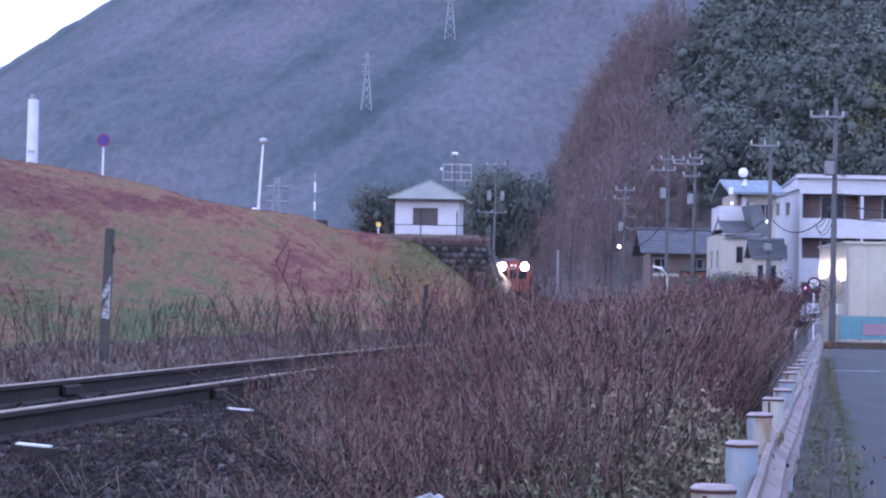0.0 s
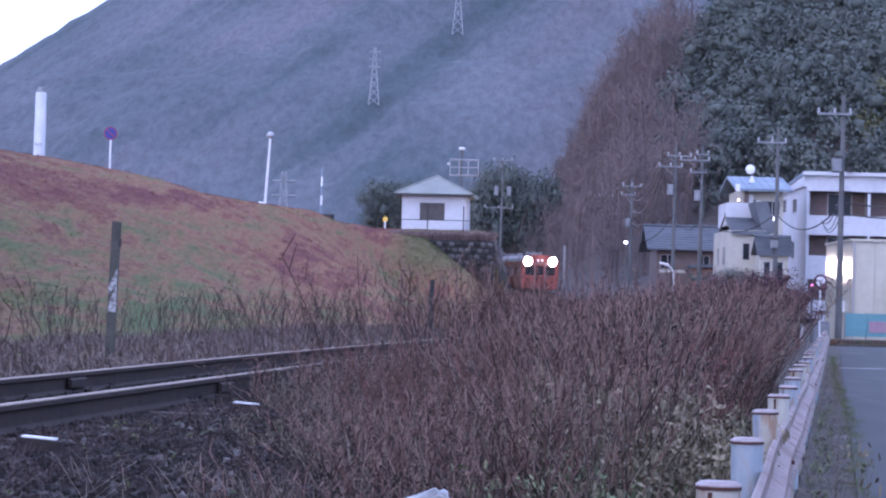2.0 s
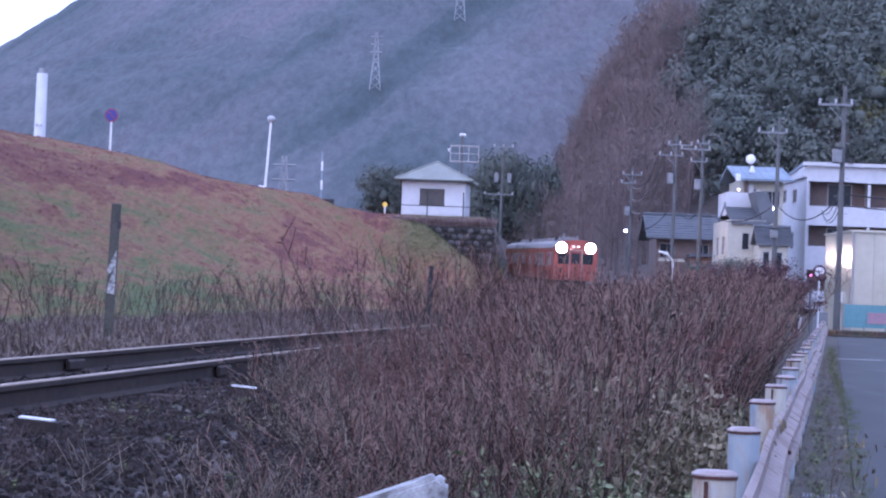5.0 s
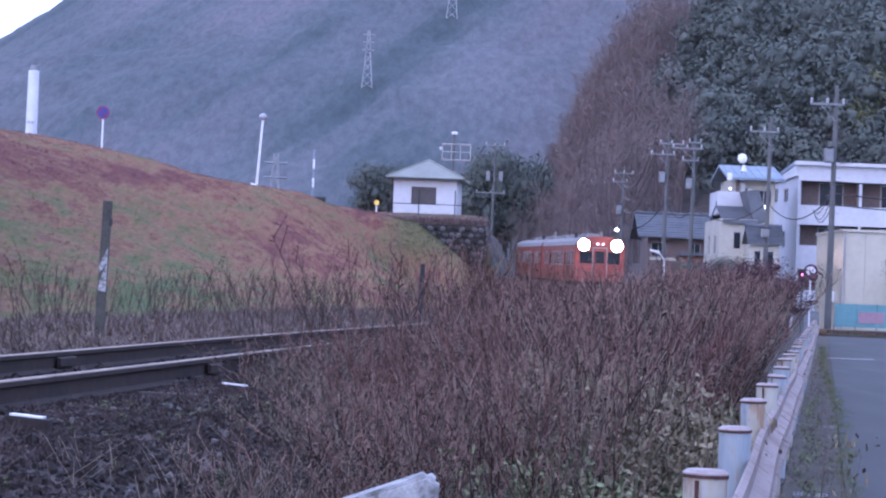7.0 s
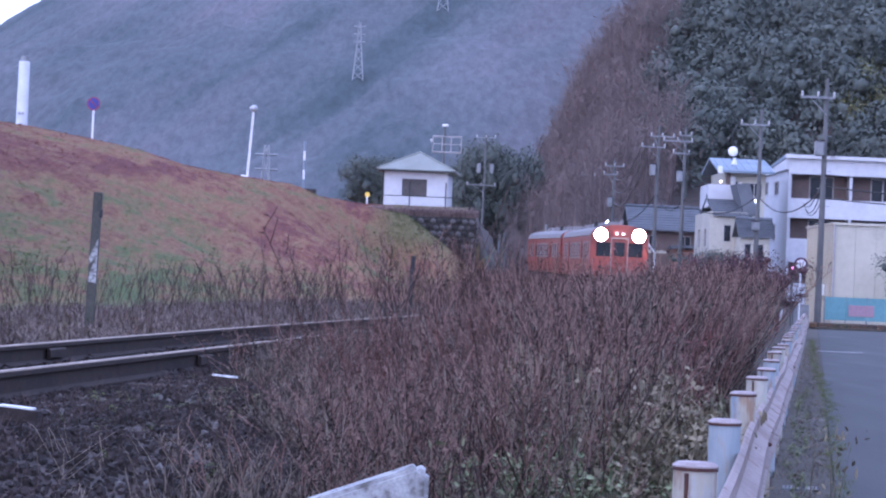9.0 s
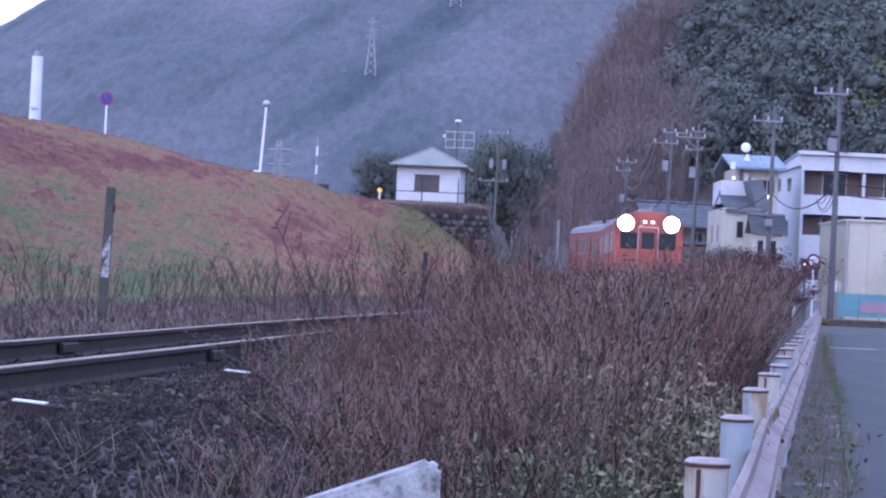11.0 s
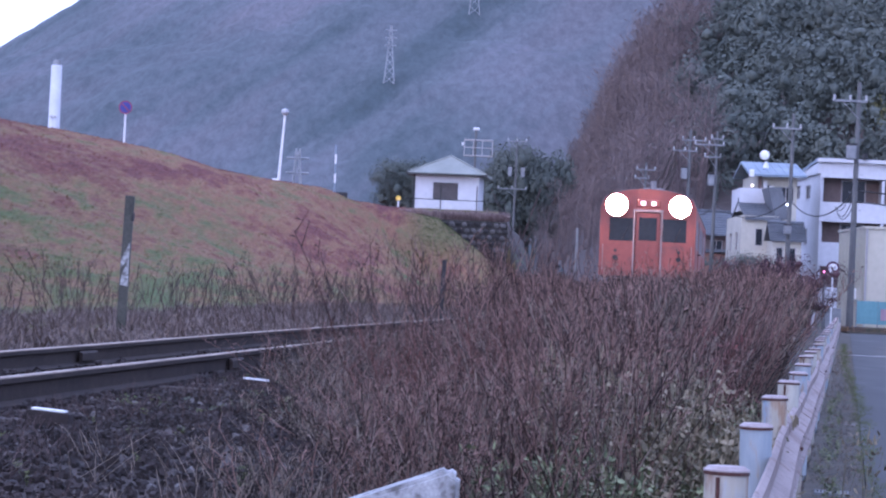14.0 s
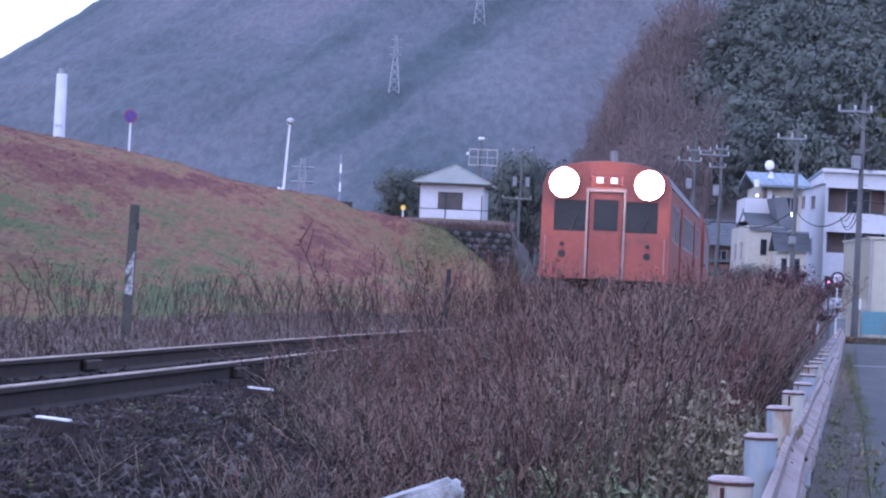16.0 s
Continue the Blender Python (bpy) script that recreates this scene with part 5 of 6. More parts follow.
yl = thing("yellow_sign", "small round yellow sign on a white post", "sign", pose(-0.0282 * 176, 176, 7.1))
part("post", C((0, 0, 0), (0, 0, 0.6), 0.06, n=8), M_WHITE, yl)
part("disc", C((0, 0.03, 0.75), (0, -0.03, 0.75), 0.2, n=16), mat("yellow_paint", (0.75, 0.5, 0.06), (0.85, 0.6, 0.1), 3, 0.5, bump=0), yl)
sb = thing("signal_mast", "grey mast with a lattice platform and white camera", "mast", pose(0.0043 * 205, 205, 2.2))
part("pole", C((0, 0, 0), (0, 0, 13.1), 0.11, n=8), M_POLE, sb)
for z in (10.8, 12.2):
    for a, b in (((-1.0, -0.5), (1.5, -0.5)), ((-1.0, 0.5), (1.5, 0.5)), ((-1.0, -0.5), (-1.0, 0.5)), ((1.5, -0.5), (1.5, 0.5))):
        part("platform_rail", C((*a, z), (*b, z), 0.05, n=5), M_TRIM, sb)
for x in (-1.0, -0.2, 0.6, 1.5):
    part("platform_post", C((x, -0.5, 10.8), (x, -0.5, 12.2), 0.045, n=5), M_TRIM, sb)
part("platform_rail", C((-1.0, -0.5, 11.5), (1.5, -0.5, 11.5), 0.04, n=5), M_TRIM, sb)
part("camera_box", B(-0.25, 0.3, -0.2, 0.2, 13.08, 13.32, bevel=0.06), M_WHITE, sb)
part("lamp_arm", B(-1.25, -1.05, -0.1, 0.1, 11.7, 11.95, bevel=0.03), M_WHITE, sb)

# ---------- buildings ----------
def windowed(parent, m4, length, height, thick, wins, material, name="wall", z0=0.0, frame_mat=None, pane_mat=None):
    """A wall with openings, each with a frame, a pane set back and a sill."""
    bm = pierced(bmesh.new(), length, height, thick, wins, z0)
    bm.transform(m4)
    wall = part(name, bm, material, parent)
    for x0, x1, a, b in wins:
        fr = bmesh.new()
        for x in (x0, x1 - 0.05):
            box(fr, x, x + 0.05, 0.04, 0.1, a, b)
        for z in (a, b - 0.05):
            box(fr, x0 + 0.05, x1 - 0.05, 0.04, 0.1, z, z + 0.05)
        if x1 - x0 > 1.0:
            box(fr, (x0 + x1) / 2 - 0.025, (x0 + x1) / 2 + 0.025, 0.045, 0.1, a + 0.05, b - 0.05)
        fr.transform(m4)
        w = part("window", fr, frame_mat or M_TRIM, parent, "metal-framed window")
        pb = B(x0 + 0.04, x1 - 0.04, 0.1, 0.115, a + 0.04, b - 0.04)
        pb.transform(m4)
        part("pane", pb, pane_mat or M_GLASS, w)
        sb2 = B(x0 - 0.05, x1 + 0.05, -0.06, 0.04, a - 0.06, a)
        sb2.transform(m4)
        part("sill", sb2, material, w)
    return wall


def turned(x, y, deg, z=0.0):
    return Matrix.Translation((x, y, z)) @ Matrix.Rotation(radians(deg), 4, "Z")


# white three-storey building
BX, BY, BW, BD = 25.5, 165.0, 24.0, 16.0
wb = thing("apartment_building", "white three-storey building with deep brown balconies", "building", pose(BX, BY, 0))
rows3 = [(8.5, 10.25), (5.62, 7.1), (2.4, 3.9)]
bal = [(0.12 + i * 4.46, 4.38 + i * 4.46) for i in range(5)]
holes = [(a, b, z0, z1) for z0, z1 in rows3 for a, b in bal]
part("front_wall", pierced(bmesh.new(), BW, 11.35, 0.25, holes), M_WALLW, wb)
for z0, z1 in rows3:
    part("balcony_floor", B(0.26, BW - 0.26, 0.26, 1.6, z0 - 1.35, z0 - 1.2), M_CONC, wb)
    inner = part("balcony_wall", B(0.26, BW - 0.26, 1.6, 1.8, z0 - 1.2, z1 + 0.35), M_BROWN, wb, "brown inner balcony wall")
    for i, (a, b) in enumerate(bal):
        dr = part("balcony_door", B(a + 1.6, a + 3.4, 1.56, 1.598, z0 - 1.1, z1 - 0.05), M_TRIM, inner, "glazed balcony door")
        part("pane", B(a + 1.7, a + 2.45, 1.54, 1.559, z0 - 1.0, z1 - 0.15), M_GLASS, dr)
        part("pane", B(a + 2.55, a + 3.3, 1.54, 1.559, z0 - 1.0, z1 - 0.15), M_GLASS, dr)
    part("partition", B(4.44, 4.56, 0.27, 1.6, z0 - 1.2, z1 + 0.3), M_TRIM, inner)
m = Matrix.Translation((0, BD, 0)) @ Matrix.Rotation(radians(-90), 4, "Z")
side_w = [(3.83, 6.06, 9.1, 10.12), (8.96, 11.21, 8.91, 9.93), (2.76, 4.43, 5.62, 6.94), (6.21, 7.81, 5.56, 6.85), (8.82, 10.37, 5.51, 6.78)]
windowed(wb, m, BD - 0.26, 10.6, 0.25, side_w, M_WALLW, "side_wall")
part("back_wall", B(0.26, BW, BD - 0.25, BD, 0, 10.6), M_WALLW, wb)
part("far_wall", B(BW - 0.25, BW, 0.26, BD - 0.26, 0, 10.6), M_WALLW, wb)
rb = bmesh.new()
prism(rb, [(-0.3, 11.36), (-0.3, 11.62), (BW + 0.3, 11.62), (BW + 0.3, 11.36)], -0.35, 0.3)
part("parapet", rb, M_WALLW, wb)
sl = bmesh.new()
a = [sl.verts.new(p) for p in ((-0.3, 0.3, 11.36), (-0.3, 0.3, 11.6), (-0.3, BD + 0.3, 10.62), (-0.3, BD + 0.3, 10.4))]
b = [sl.verts.new((BW + 0.3, v.co.y, v.co.z)) for v in a]
sl.faces.new(a)
sl.faces.new(b[::-1])
for i in range(4):
    sl.faces.new((a[i], b[i], b[(i + 1) % 4], a[(i + 1) % 4]))
bmesh.ops.recalc_face_normals(sl, faces=sl.faces[:])
part("roof", sl, M_BLUEROOF, wb, "sloping blue-grey roof")
gb = bmesh.new()
prism(gb, [(0.0, 10.55), (BD - 0.3, 10.55), (0.0, 11.34)], -0.02, 0.23)
gb.transform(Matrix.Rotation(radians(90), 4, "Z"))
part("gable_strip", gb, M_WALLW, wb)
part("roof_light", C((3.0, -0.5, 11.62), (3.0, -0.5, 12.0), 0.2, n=8), M_DARK, wb)

# beige shed
M_LAMPW = mat("lamp_warm", (1.0, 0.72, 0.42), (1.0, 0.8, 0.5), 2, 0.4, bump=0, glow=2.0)
sh = thing("shed", "large plain beige metal-sided shed with a meter box", "building", pose(18.4, 105, 0, 0, 0, -0.35))
for i in range(8):
    part("side_panel", B(-0.02, 0.04, 0.03 + i * 0.96, 0.975 + i * 0.96, 0, 4.72), M_BEIGE, sh)
for i in range(12):
    part("panel", B(0.045 + i * 0.95, 0.985 + i * 0.95, 0.03, 7.7, 0, 4.72), M_BEIGE, sh)
part("eave", B(-0.1, 11.6, -0.08, 7.8, 4.73, 4.84), M_BEIGE, sh)
part("downpipe", C((0.03, -0.03, 0), (0.03, -0.03, 4.7), 0.05, n=8), M_TRIM, sh)
part("meter_box", B(-0.17, -0.02, 2.0, 2.3, 1.5, 2.0, bevel=0.02), M_WHITE, sh)

# blue-green hoarding with a faded pink panel
M_TEAL = mat("teal_sheet", (0.1, 0.22, 0.24), (0.15, 0.3, 0.32), 0.8, 0.6, bump=0.1, spots=[((0.2, 0.36, 0.36), 0.6, 1.0)])
M_PINK = mat("pink_panel", (0.28, 0.18, 0.22), (0.36, 0.24, 0.28), 1.5, 0.7, bump=0.1)
hf = thing("hoarding", "faded teal sheet fence with a worn pink panel", "fence", pose(16.9, 98, 0))
for i in range(7):
    part("sheet", B(i * 0.9, i * 0.9 + 0.885, 0, 0.04, 0.44, 1.42), M_TEAL, hf)
part("pink_panel", B(1.0, 2.1, -0.03, -0.004, 0.62, 1.1, bevel=0.01), M_PINK, hf, "worn pink panel with no readable writing")
for i in range(8):
    part("post", C((i * 0.9 - 0.01, 0.08, 0), (i * 0.9 - 0.01, 0.08, 1.45), 0.03, n=6), M_STEEL, hf)
tagged(part("verge_bank", B(16.5, 24, 97.46, 99.5, -0.05, 0.3, bevel=0.05), M_SOIL), "low earth bank with dry grass under the hoarding", "bank", kind="structure")
M_ORANGE = mat("orange_grass", (0.16, 0.095, 0.05), (0.32, 0.2, 0.11), 1.0, 0.95, bump=0.0, island=0.7, world_space=True)
kb = tagged(part("kerb", B(16.4, 24, 97.2, 97.45, -0.05, 0.12, bevel=0.02), M_GUTTER), "pale concrete kerb with dry leaves below the hoarding", "kerb", kind="structure")
xx, yy = rng.uniform(16.2, 22, 260), rng.uniform(97.3, 97.95, 260)
hs = rng.uniform(0.15, 0.4, 260)
tagged(scatter("kerb_grass", TUFTS, xx, yy, np.full(260, 0.1), hs, hs * 1.5, M_ORANGE), "dry orange-brown grass along the kerb", "grass", kind="stuff")
cbx = thing("roadside_box", "grey metal cabinet beside the utility pole", "cabinet", pose(15.7, 99, 0))
part("cabinet", B(0, 0.7, 0, 0.4, 0, 1.05, bevel=0.02), M_STEEL, cbx)
part("post", C((-0.5, 0, 0), (-0.5, 0, 1.5), 0.06, n=8), M_WHITE, cbx)


def gable_roof(parent, x0, x1, y0, y1, z, rise, along_x=True, over=0.5, material=None, ribs=True):
    """A pitched roof with thick edges, a ridge cap and rows of tiles."""
    material = material or M_TILE
    bm = bmesh.new()
    if along_x:
        w = (y1 - y0) / 2 + over
        prism(bm, [(-w, 0), (0, rise), (w, 0), (w, -0.14), (0, rise - 0.16), (-w, -0.14)], x0 - over, x1 + over)
        bm.transform(Matrix.Translation((0, (y0 + y1) / 2, z)) @ Matrix.Rotation(radians(-90), 4, "Z") @ Matrix.Diagonal((-1, 1, 1, 1)))
        bmesh.ops.recalc_face_normals(bm, faces=bm.faces[:])
        roof = part("roof", bm, material, parent, "dark grey tiled roof")
        part("ridge_cap", C((x0 - over, (y0 + y1) / 2, z + rise + 0.03), (x1 + over, (y0 + y1) / 2, z + rise + 0.03), 0.13, n=8), material, roof)
        if ribs:
            for k in range(9):
                f = (k + 0.5) / 9
                part("tile_course", B(x0 - over, x1 + over, (y0 + y1) / 2 - w * f - 0.06, (y0 + y1) / 2 - w * f + 0.02, z + rise * (1 - f), z + rise * (1 - f) + 0.045), material, roof)
    else:
        w = (x1 - x0) / 2 + over
        prism(bm, [(-w, 0), (0, rise), (w, 0), (w, -0.14), (0, rise - 0.16), (-w, -0.14)], y0 - over, y1 + over)
        bm.transform(Matrix.Translation(((x0 + x1) / 2, 0, z)))
        roof = part("roof", bm, material, parent, "dark grey tiled roof")
        part("ridge_cap", C(((x0 + x1) / 2, y0 - over, z + rise + 0.03), ((x0 + x1) / 2, y1 + over, z + rise + 0.03), 0.13, n=8), material, roof)
    return roof


def house_body(parent, x0, x1, y0, y1, z1, wins, side_wins, material):
    windowed(parent, Matrix.Translation((x0, y0, 0)), x1 - x0, z1, 0.18, wins, material)
    windowed(parent, Matrix.Translation((x0, y1, 0)) @ Matrix.Rotation(radians(-90), 4, "Z"), y1 - y0 - 0.19, z1, 0.18, side_wins, material)
    part("wall", B(x1 - 0.18, x1, y0 + 0.19, y1, 0, z1), material, parent)
    part("wall", B(x0 + 0.19, x1 - 0.19, y1 - 0.18, y1, 0, z1), material, parent)


# cream house with dark tiled gables
hc = thing("house", "cream-walled house with several dark tiled roofs", "house", pose(17.55, 146, 0))
house_body(hc, 0.1, 2.5, 0, 8, 6.6, [(0.9, 1.4, 4.7, 5.8)], [(2.0, 3.2, 4.4, 5.6), (5.0, 6.4, 4.4, 5.6)], M_CREAM)
gable_roof(hc, 0.55, 2.3, 0, 8, 6.45, 1.25, True, 0.25)
house_body(hc, 1.75, 3.55, -2.6, 0, 5.0, [(0.25, 0.7, 3.3, 4.6), (1.0, 1.5, 3.3, 4.6)], [], M_CREAM)
gable_roof(hc, 1.85, 3.55, -2.6, -0.2, 5.1, 1.05, True, 0.3)
part("slanted_roof", prism(bmesh.new(), [(1.75, 8.45), (2.6, 8.5), (3.2, 6.5), (2.35, 6.4)], 0.4, 7.6), M_TILE, hc, "dark sloping roof plane")
part("upper_block", B(0.35, 2.0, 3.5, 7.9, 7.0, 8.5), M_WALLW, hc, "white upper wall block")
M_LAMPC = mat("lamp_white", (0.95, 0.95, 1.0), (1.0, 1.0, 1.0), 2, 0.4, bump=0, glow=6.0)

# tall house with a blue metal roof
hb = thing("house", "tall pale house with a flat blue-grey metal roof", "house", pose(19.4, 160, 0))
house_body(hb, 0.9, 3.7, 0, 8, 10.0, [(0.5, 1.0, 8.2, 9.3), (1.5, 2.6, 8.2, 9.2)], [(1.0, 2.4, 8.0, 9.2)], M_CREAM)
br = prism(bmesh.new(), [(-1.1, 9.95), (4.4, 11.1), (8.6, 10.2), (8.6, 10.05), (4.4, 10.95), (-1.1, 9.8)], 0.25, 4.2)
br.transform(Matrix(((0, 1, 0, 0), (1, 0, 0, 0), (0, 0, 1, 0), (0, 0, 0, 1))))
bmesh.ops.recalc_face_normals(br, faces=br.faces[:])
part("roof", br, M_BLUEROOF, hb, "blue-grey metal roof")
for i in range(7):
    part("roof_seam", C((0.5 + i * 0.58, -1.05, 9.98), (0.5 + i * 0.58, 4.35, 11.11), 0.025, n=5), M_BLUEROOF, hb)
part("fascia", B(0.22, 0.55, -1.2, -1.11, 9.75, 10.25), M_WHITE, hb)
part("wall_post", B(0.95, 1.2, -0.5, -0.25, 0, 9.85), M_BROWN, hb, "brown corner post")
part("aerial_mast", C((1.27, -0.5, 10.3), (1.27, -0.5, 12.9), 0.035, n=6), M_DARK, hb)
ab = bmesh.new()
cyl(ab, (0.6, -0.5, 12.8), (1.95, -0.5, 12.85), 0.025, n=5)
for i in range(5):
    cyl(ab, (0.7 + i * 0.28, -0.8, 12.8), (0.7 + i * 0.28, -0.2, 12.8), 0.015, n=4)
part("aerial", ab, M_DARK, hb)
dish = bmesh.new()
bmesh.ops.create_uvsphere(dish, u_segments=20, v_segments=10, radius=0.34, matrix=Matrix.LocRotScale((1.27, -0.72, 11.3), None, (1, 0.3, 1)))
part("dish", dish, mat("dish_white", (0.78, 0.78, 0.78), (0.85, 0.85, 0.85), 3, 0.5, bump=0), hb, "round white satellite dish", smooth=True)
part("dish_bracket", C((1.4, -0.6, 10.4), (1.4, -0.6, 10.85), 0.22, 0.1, n=10), M_WHITE, hb)
for x, z in ((1.25, 9.3), (1.75, 8.9)):
    part("wall_unit", B(x, x + 0.35, -0.3, 0, z - 0.3, z + 0.3, bevel=0.05), M_WHITE, hb)

# farther house with a grey tiled roof
hd2 = thing("house", "old wooden house with a broad grey tiled roof", "house", pose(17.3, 192, 0))
house_body(hd2, 0, 6.4, 0, 7, 6.5, [(0.3, 1.5, 4.9, 6.1), (3.4, 4.4, 4.9, 6.1)], [], M_BROWN)
gable_roof(hd2, 0.0, 6.4, 0, 7, 6.6, 2.0, True, 0.9)
part("plaster_band", B(0.2, 2.4, -0.05, -0.004, 4.6, 4.85), M_CREAM, hd2)
part("lean_to_roof", prism(bmesh.new(), [(2.5, 5.0), (7.4, 5.2), (7.4, 5.45), (2.5, 5.25)], -2.8, 0.2), M_TILE, hd2)
part("lean_to_wall", B(2.7, 7.2, -2.4, -0.1, 0, 4.95), M_BRICK, hd2, "reddish-brown lean-to wall")


def lamp_point(name, label, place, radius, material, pole=None):
    t = thing(name, label, "street lamp", Matrix.Translation(place))
    bm = bmesh.new()
    bmesh.ops.create_uvsphere(bm, u_segments=14, v_segments=8, radius=radius)
    part("globe", bm, material, t, smooth=True)
    part("pole", C((0.0, 0.1, -place[2]), (0, 0.1, -radius * 0.5), 0.05, n=8), M_POLE, t)
    return t


lamp_point("street_lamp", "lit white street lamp among the trees", (0.0765 * 205, 205, 7.4), 0.15, M_LAMPC)
lamp_point("street_lamp", "lit lamp in front of the cream house", (20.45, 145.0, 7.35), 0.13, M_LAMPC)
lamp_point("street_lamp", "warm lit lamp on the tall house", (0.125 * 159, 159, 9.15), 0.1, M_LAMPW)
cl = thing("curved_lamp", "white curved-arm street lamp, unlit", "street lamp", pose(0.0975 * 150, 150, 0))
part("pole", C((0, 0, 0), (0, 0, 3.9), 0.06, n=8), M_WHITE, cl)
part("arm", C((0, 0, 3.9), (-0.35, 0, 4.35), 0.05, n=8), M_WHITE, cl)
part("lamp_head", C((-0.3, 0, 4.35), (-0.95, 0, 4.5), 0.1, 0.07, n=8), M_WHITE, cl)

# round sign and red lamp by the lane
rs = thing("road_sign", "round white traffic sign with a dark ring", "road sign", pose(0.1612 * 96, 96, 0))
part("pole", C((0, 0, 0), (0, 0, 2.6), 0.035, n=8), M_WHITE, rs)
dk = part("disc", C((0, -0.04, 2.72), (0, -0.055, 2.72), 0.29, n=28), mat("ring_dark", (0.05, 0.018, 0.04), (0.08, 0.028, 0.06), 3, 0.5, bump=0), rs)
part("disc_face", C((0, -0.056, 2.72), (0, -0.064, 2.72), 0.2, n=24), M_WHITE, dk)
for x in (-0.06, 0.06):
    part("bar", B(x - 0.025, x + 0.025, -0.072, -0.0645, 2.64, 2.8), M_TRIM, dk)
M_REDL = mat("red_lamp", (1.0, 0.12, 0.3), (1.0, 0.2, 0.4), 2, 0.4, bump=0, glow=5.0)
lamp_point("warning_lamp", "small red-pink warning lamp beside the sign", (0.1578 * 95, 95, 2.5), 0.075, M_REDL)

# ---------- utility poles ----------


def utility_pole(x, y, top, base, arms, transformers, lean, label):
    p = thing("utility_pole", label, "utility pole", pose(x, y, base, 0, lean, 0), group="utility poles")
    h = top - base
    part("pole", C((0, 0, -0.5), (0, 0, h), 0.165, 0.085, n=12), M_POLE, p)
    for dz, x0, x1 in arms:
        part("cross_arm", B(x0, x1, -0.17, -0.09, h - dz - 0.05, h - dz + 0.05, bevel=0.01), M_STEEL, p)
        part("arm_brace", C((0, -0.12, h - dz - 0.75), (x0 * 0.6, -0.12, h - dz - 0.06), 0.025, n=5), M_STEEL, p)
        for f in (0.04, 0.5 if x1 - x0 > 1.2 else 0.96, 0.96):
            xx = x0 + (x1 - x0) * f
            ins = bmesh.new()
            cyl(ins, (xx, -0.13, h - dz + 0.05), (xx, -0.13, h - dz + 0.2), 0.06, 0.045, n=8)
            cyl(ins, (xx, -0.13, h - dz + 0.201), (xx, -0.13, h - dz + 0.27), 0.075, 0.03, n=8)
            part("insulator", ins, M_INSUL, p)
    for dz, sx, hh_ in transformers:
        tb = part("transformer", B(sx - 0.2, sx + 0.2, -0.45, -0.1, h - dz - hh_, h - dz, bevel=0.05), M_STEEL, p, "pale grey transformer can")
        part("lid", B(sx - 0.22, sx + 0.22, -0.47, -0.08, h - dz, h - dz + 0.05), M_DARK, tb)
    for i in range(8):
        z = h * (0.35 + 0.07 * i)
        part("step_bolt", C((-0.3 if i % 2 else 0.14, 0, z), (-0.14 if i % 2 else 0.3, 0, z), 0.012, n=5), M_STEEL, p)
    return p


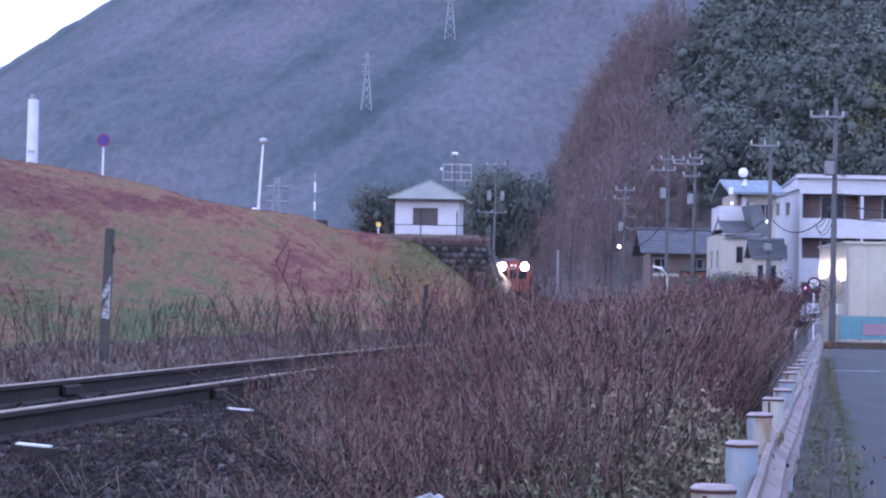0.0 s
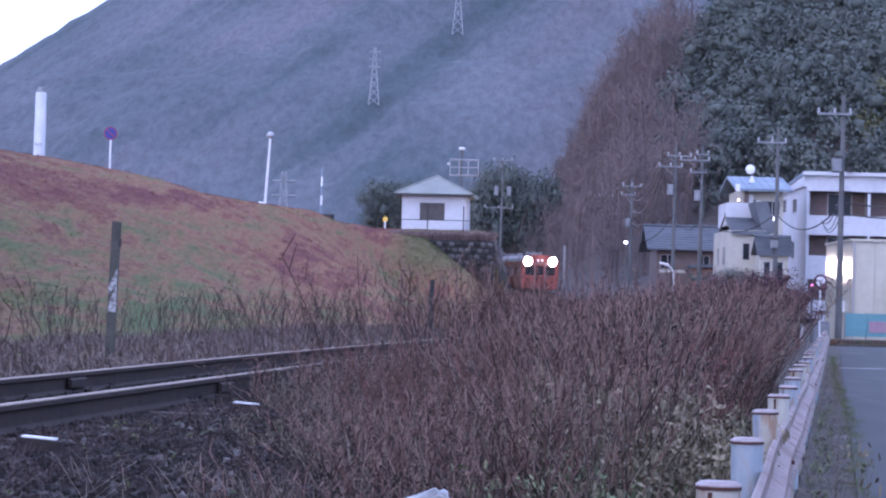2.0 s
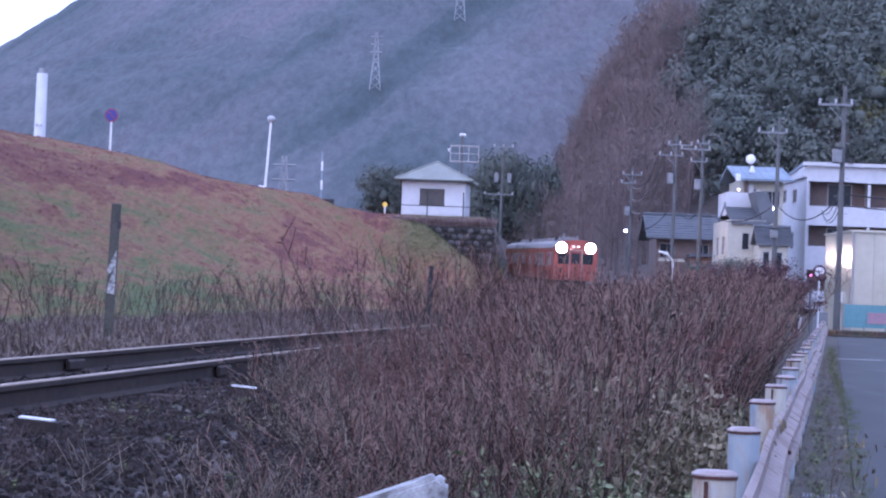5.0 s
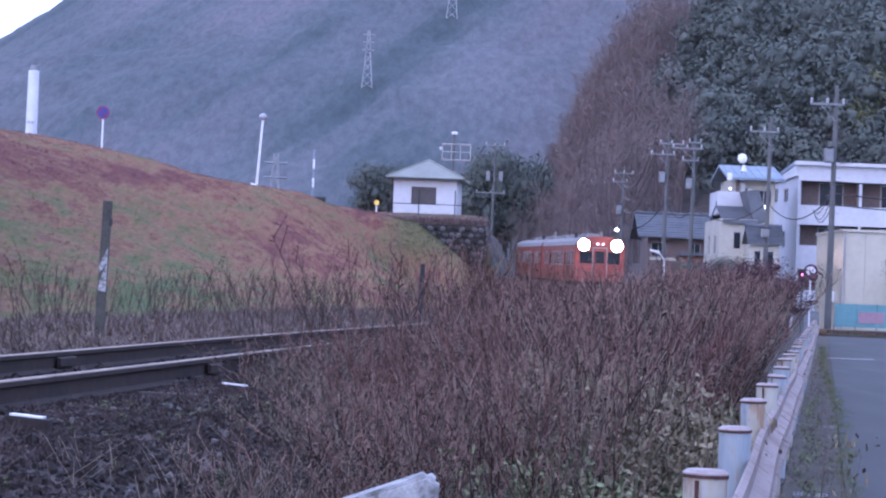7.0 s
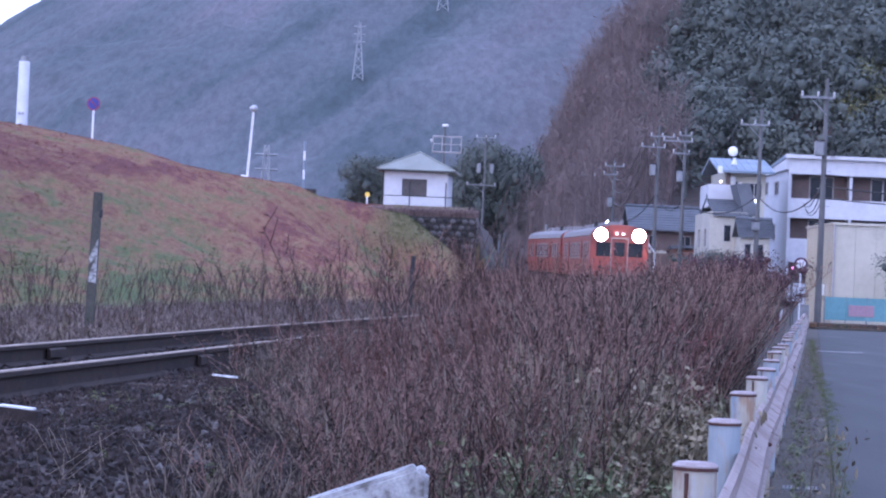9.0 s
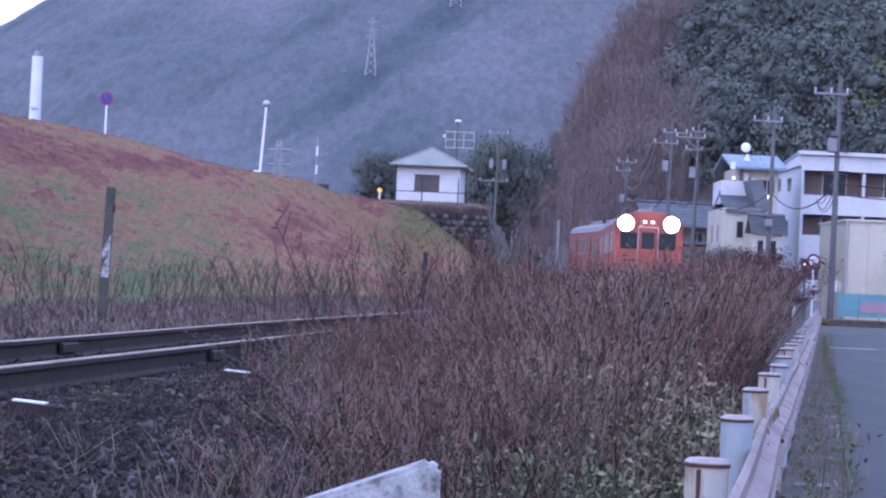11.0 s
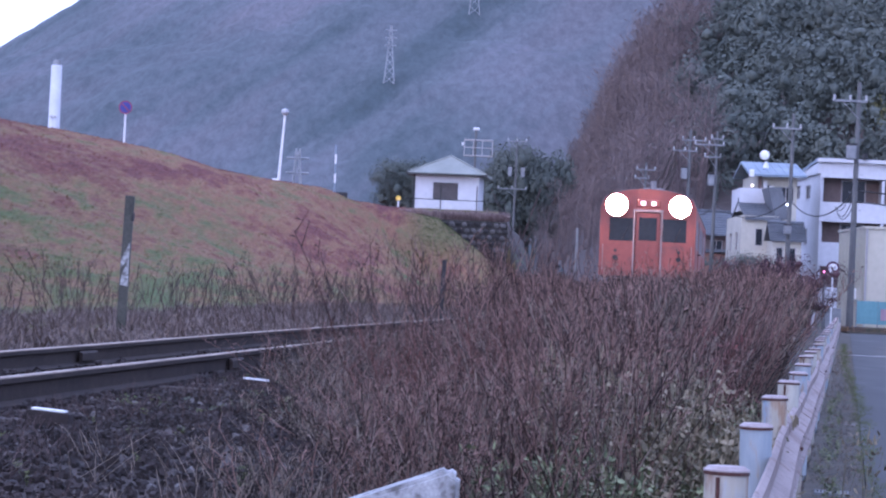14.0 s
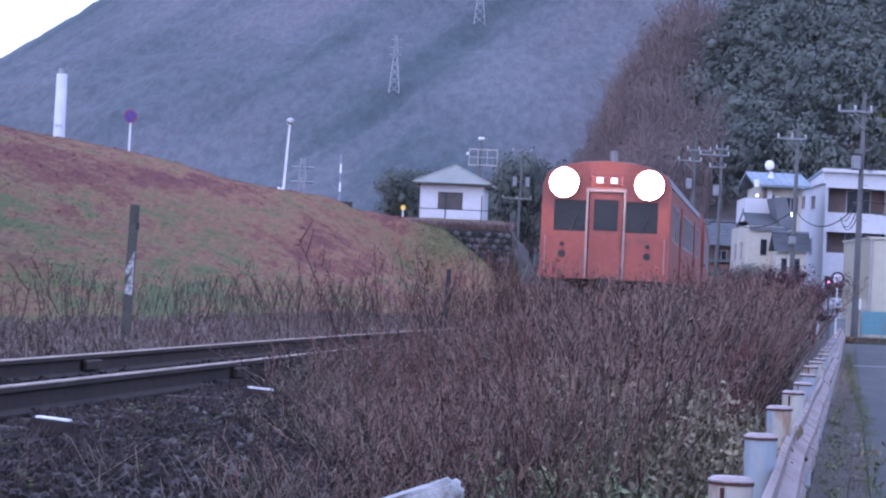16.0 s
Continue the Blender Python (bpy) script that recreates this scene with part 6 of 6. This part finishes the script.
POLES = {
    "a": (0.1693 * 100, 100, 10.9, 0.0, [(0.85, -1.15, 0.35)], [(2.75, -0.28, 0.65)], 0.2),
    "b": (0.1412 * 125, 125, 11.47, 0.0, [(0.85, -1.15, 0.45)], [(6.1, -0.1, 0.5)], 0.3),
    "c": (0.1084 * 152, 152, 12.3, 0.4, [(0.95, -1.5, 0.5), (1.75, -0.8, 0.3), (0.55, -0.4, 0.4)], [(2.9, -0.3, 0.75)], 0.4),
    "d": (0.0968 * 160, 160, 12.9, 0.5, [(0.75, -0.6, 1.1), (1.5, -1.2, 0.5)], [(2.7, -0.35, 0.8)], 0.4),
    "e": (0.0783 * 190, 190, 12.2, 1.4, [(0.6, -0.8, 0.8), (1.3, -0.9, 0.3)], [(3.2, -0.3, 0.8)], 0.3),
    "f": (0.022 * 232, 232, 16.6, 2.3, [(0.4, -1.0, 1.0), (5.2, -1.8, 1.2)], [(3.0, -0.6, 1.0), (3.0, 0.7, 1.0)], 0.3),
    "g": (0.0672 * 225, 225, 13.0, 2.3, [(0.5, -0.7, 0.7)], [], 0.2),
}
for key, (x, y, top, base, arms, tr, lean) in POLES.items():
    utility_pole(x, y, top, base, arms, tr, lean, "grey concrete utility pole with cross arms" + (" and a transformer" if tr else ""))


def cable(a, b, sag, r=0.018, material=None):
    a, b = Vector(a), Vector(b)
    c = bpy.data.curves.new("cable", "CURVE")
    c.dimensions, c.bevel_depth, c.bevel_resolution = "3D", r, 1
    s = c.splines.new("POLY")
    s.points.add(14)
    for i in range(15):
        f = i / 14
        p = a.lerp(b, f) - Vector((0, 0, 4 * sag * f * (1 - f)))
        s.points[i].co = (*p, 1)
    c.materials.append(material or M_DARK)
    return tagged(new("cable", c), "dark power cable sagging between utility poles", "cable", group="overhead cables")


M_CABLE = mat("faded_cable", (0.12, 0.105, 0.095), (0.19, 0.165, 0.15), 2.0, 0.8, bump=0.0)


def arm_end(k, side, dz):
    x, y, top, *_ = POLES[k]
    return (x + side, y - 0.13, top - dz)


for k1, k2 in (("a", "b"), ("b", "c"), ("c", "d"), ("d", "e"), ("e", "g")):
    cable(arm_end(k1, 0.1, 4.6), arm_end(k2, 0.1, 4.8), 1.0, 0.03)
for dz, s in ((4.2, 0.7), (4.7, 0.9), (5.2, 0.8)):
    cable(arm_end("a", 0.1, dz), (27.5, 70, 10.9 - dz + 0.4), s, 0.03)
    cable(arm_end("a", 0.0, dz), (24.2, 150, 7.4 + 0.2 * s), s, 0.025)
for dz in (1.6, 2.6, 3.6):
    cable(arm_end("e", 0.1, dz), arm_end("d", -0.8, dz - 1.2), 1.3, 0.045, M_CABLE)

# ---------- what moves ----------
def motions():
    rows_a, rows_b = [], []
    for i in range(33):
        t = i * 0.5
        y = 198.0 - 9.13 * t
        rows_a.append((t, car_pose(y)))
        rows_b.append((t, car_pose(y + 21.3)))
    walk(car_front, rows_a)
    walk(car_rear, rows_b)


motions()
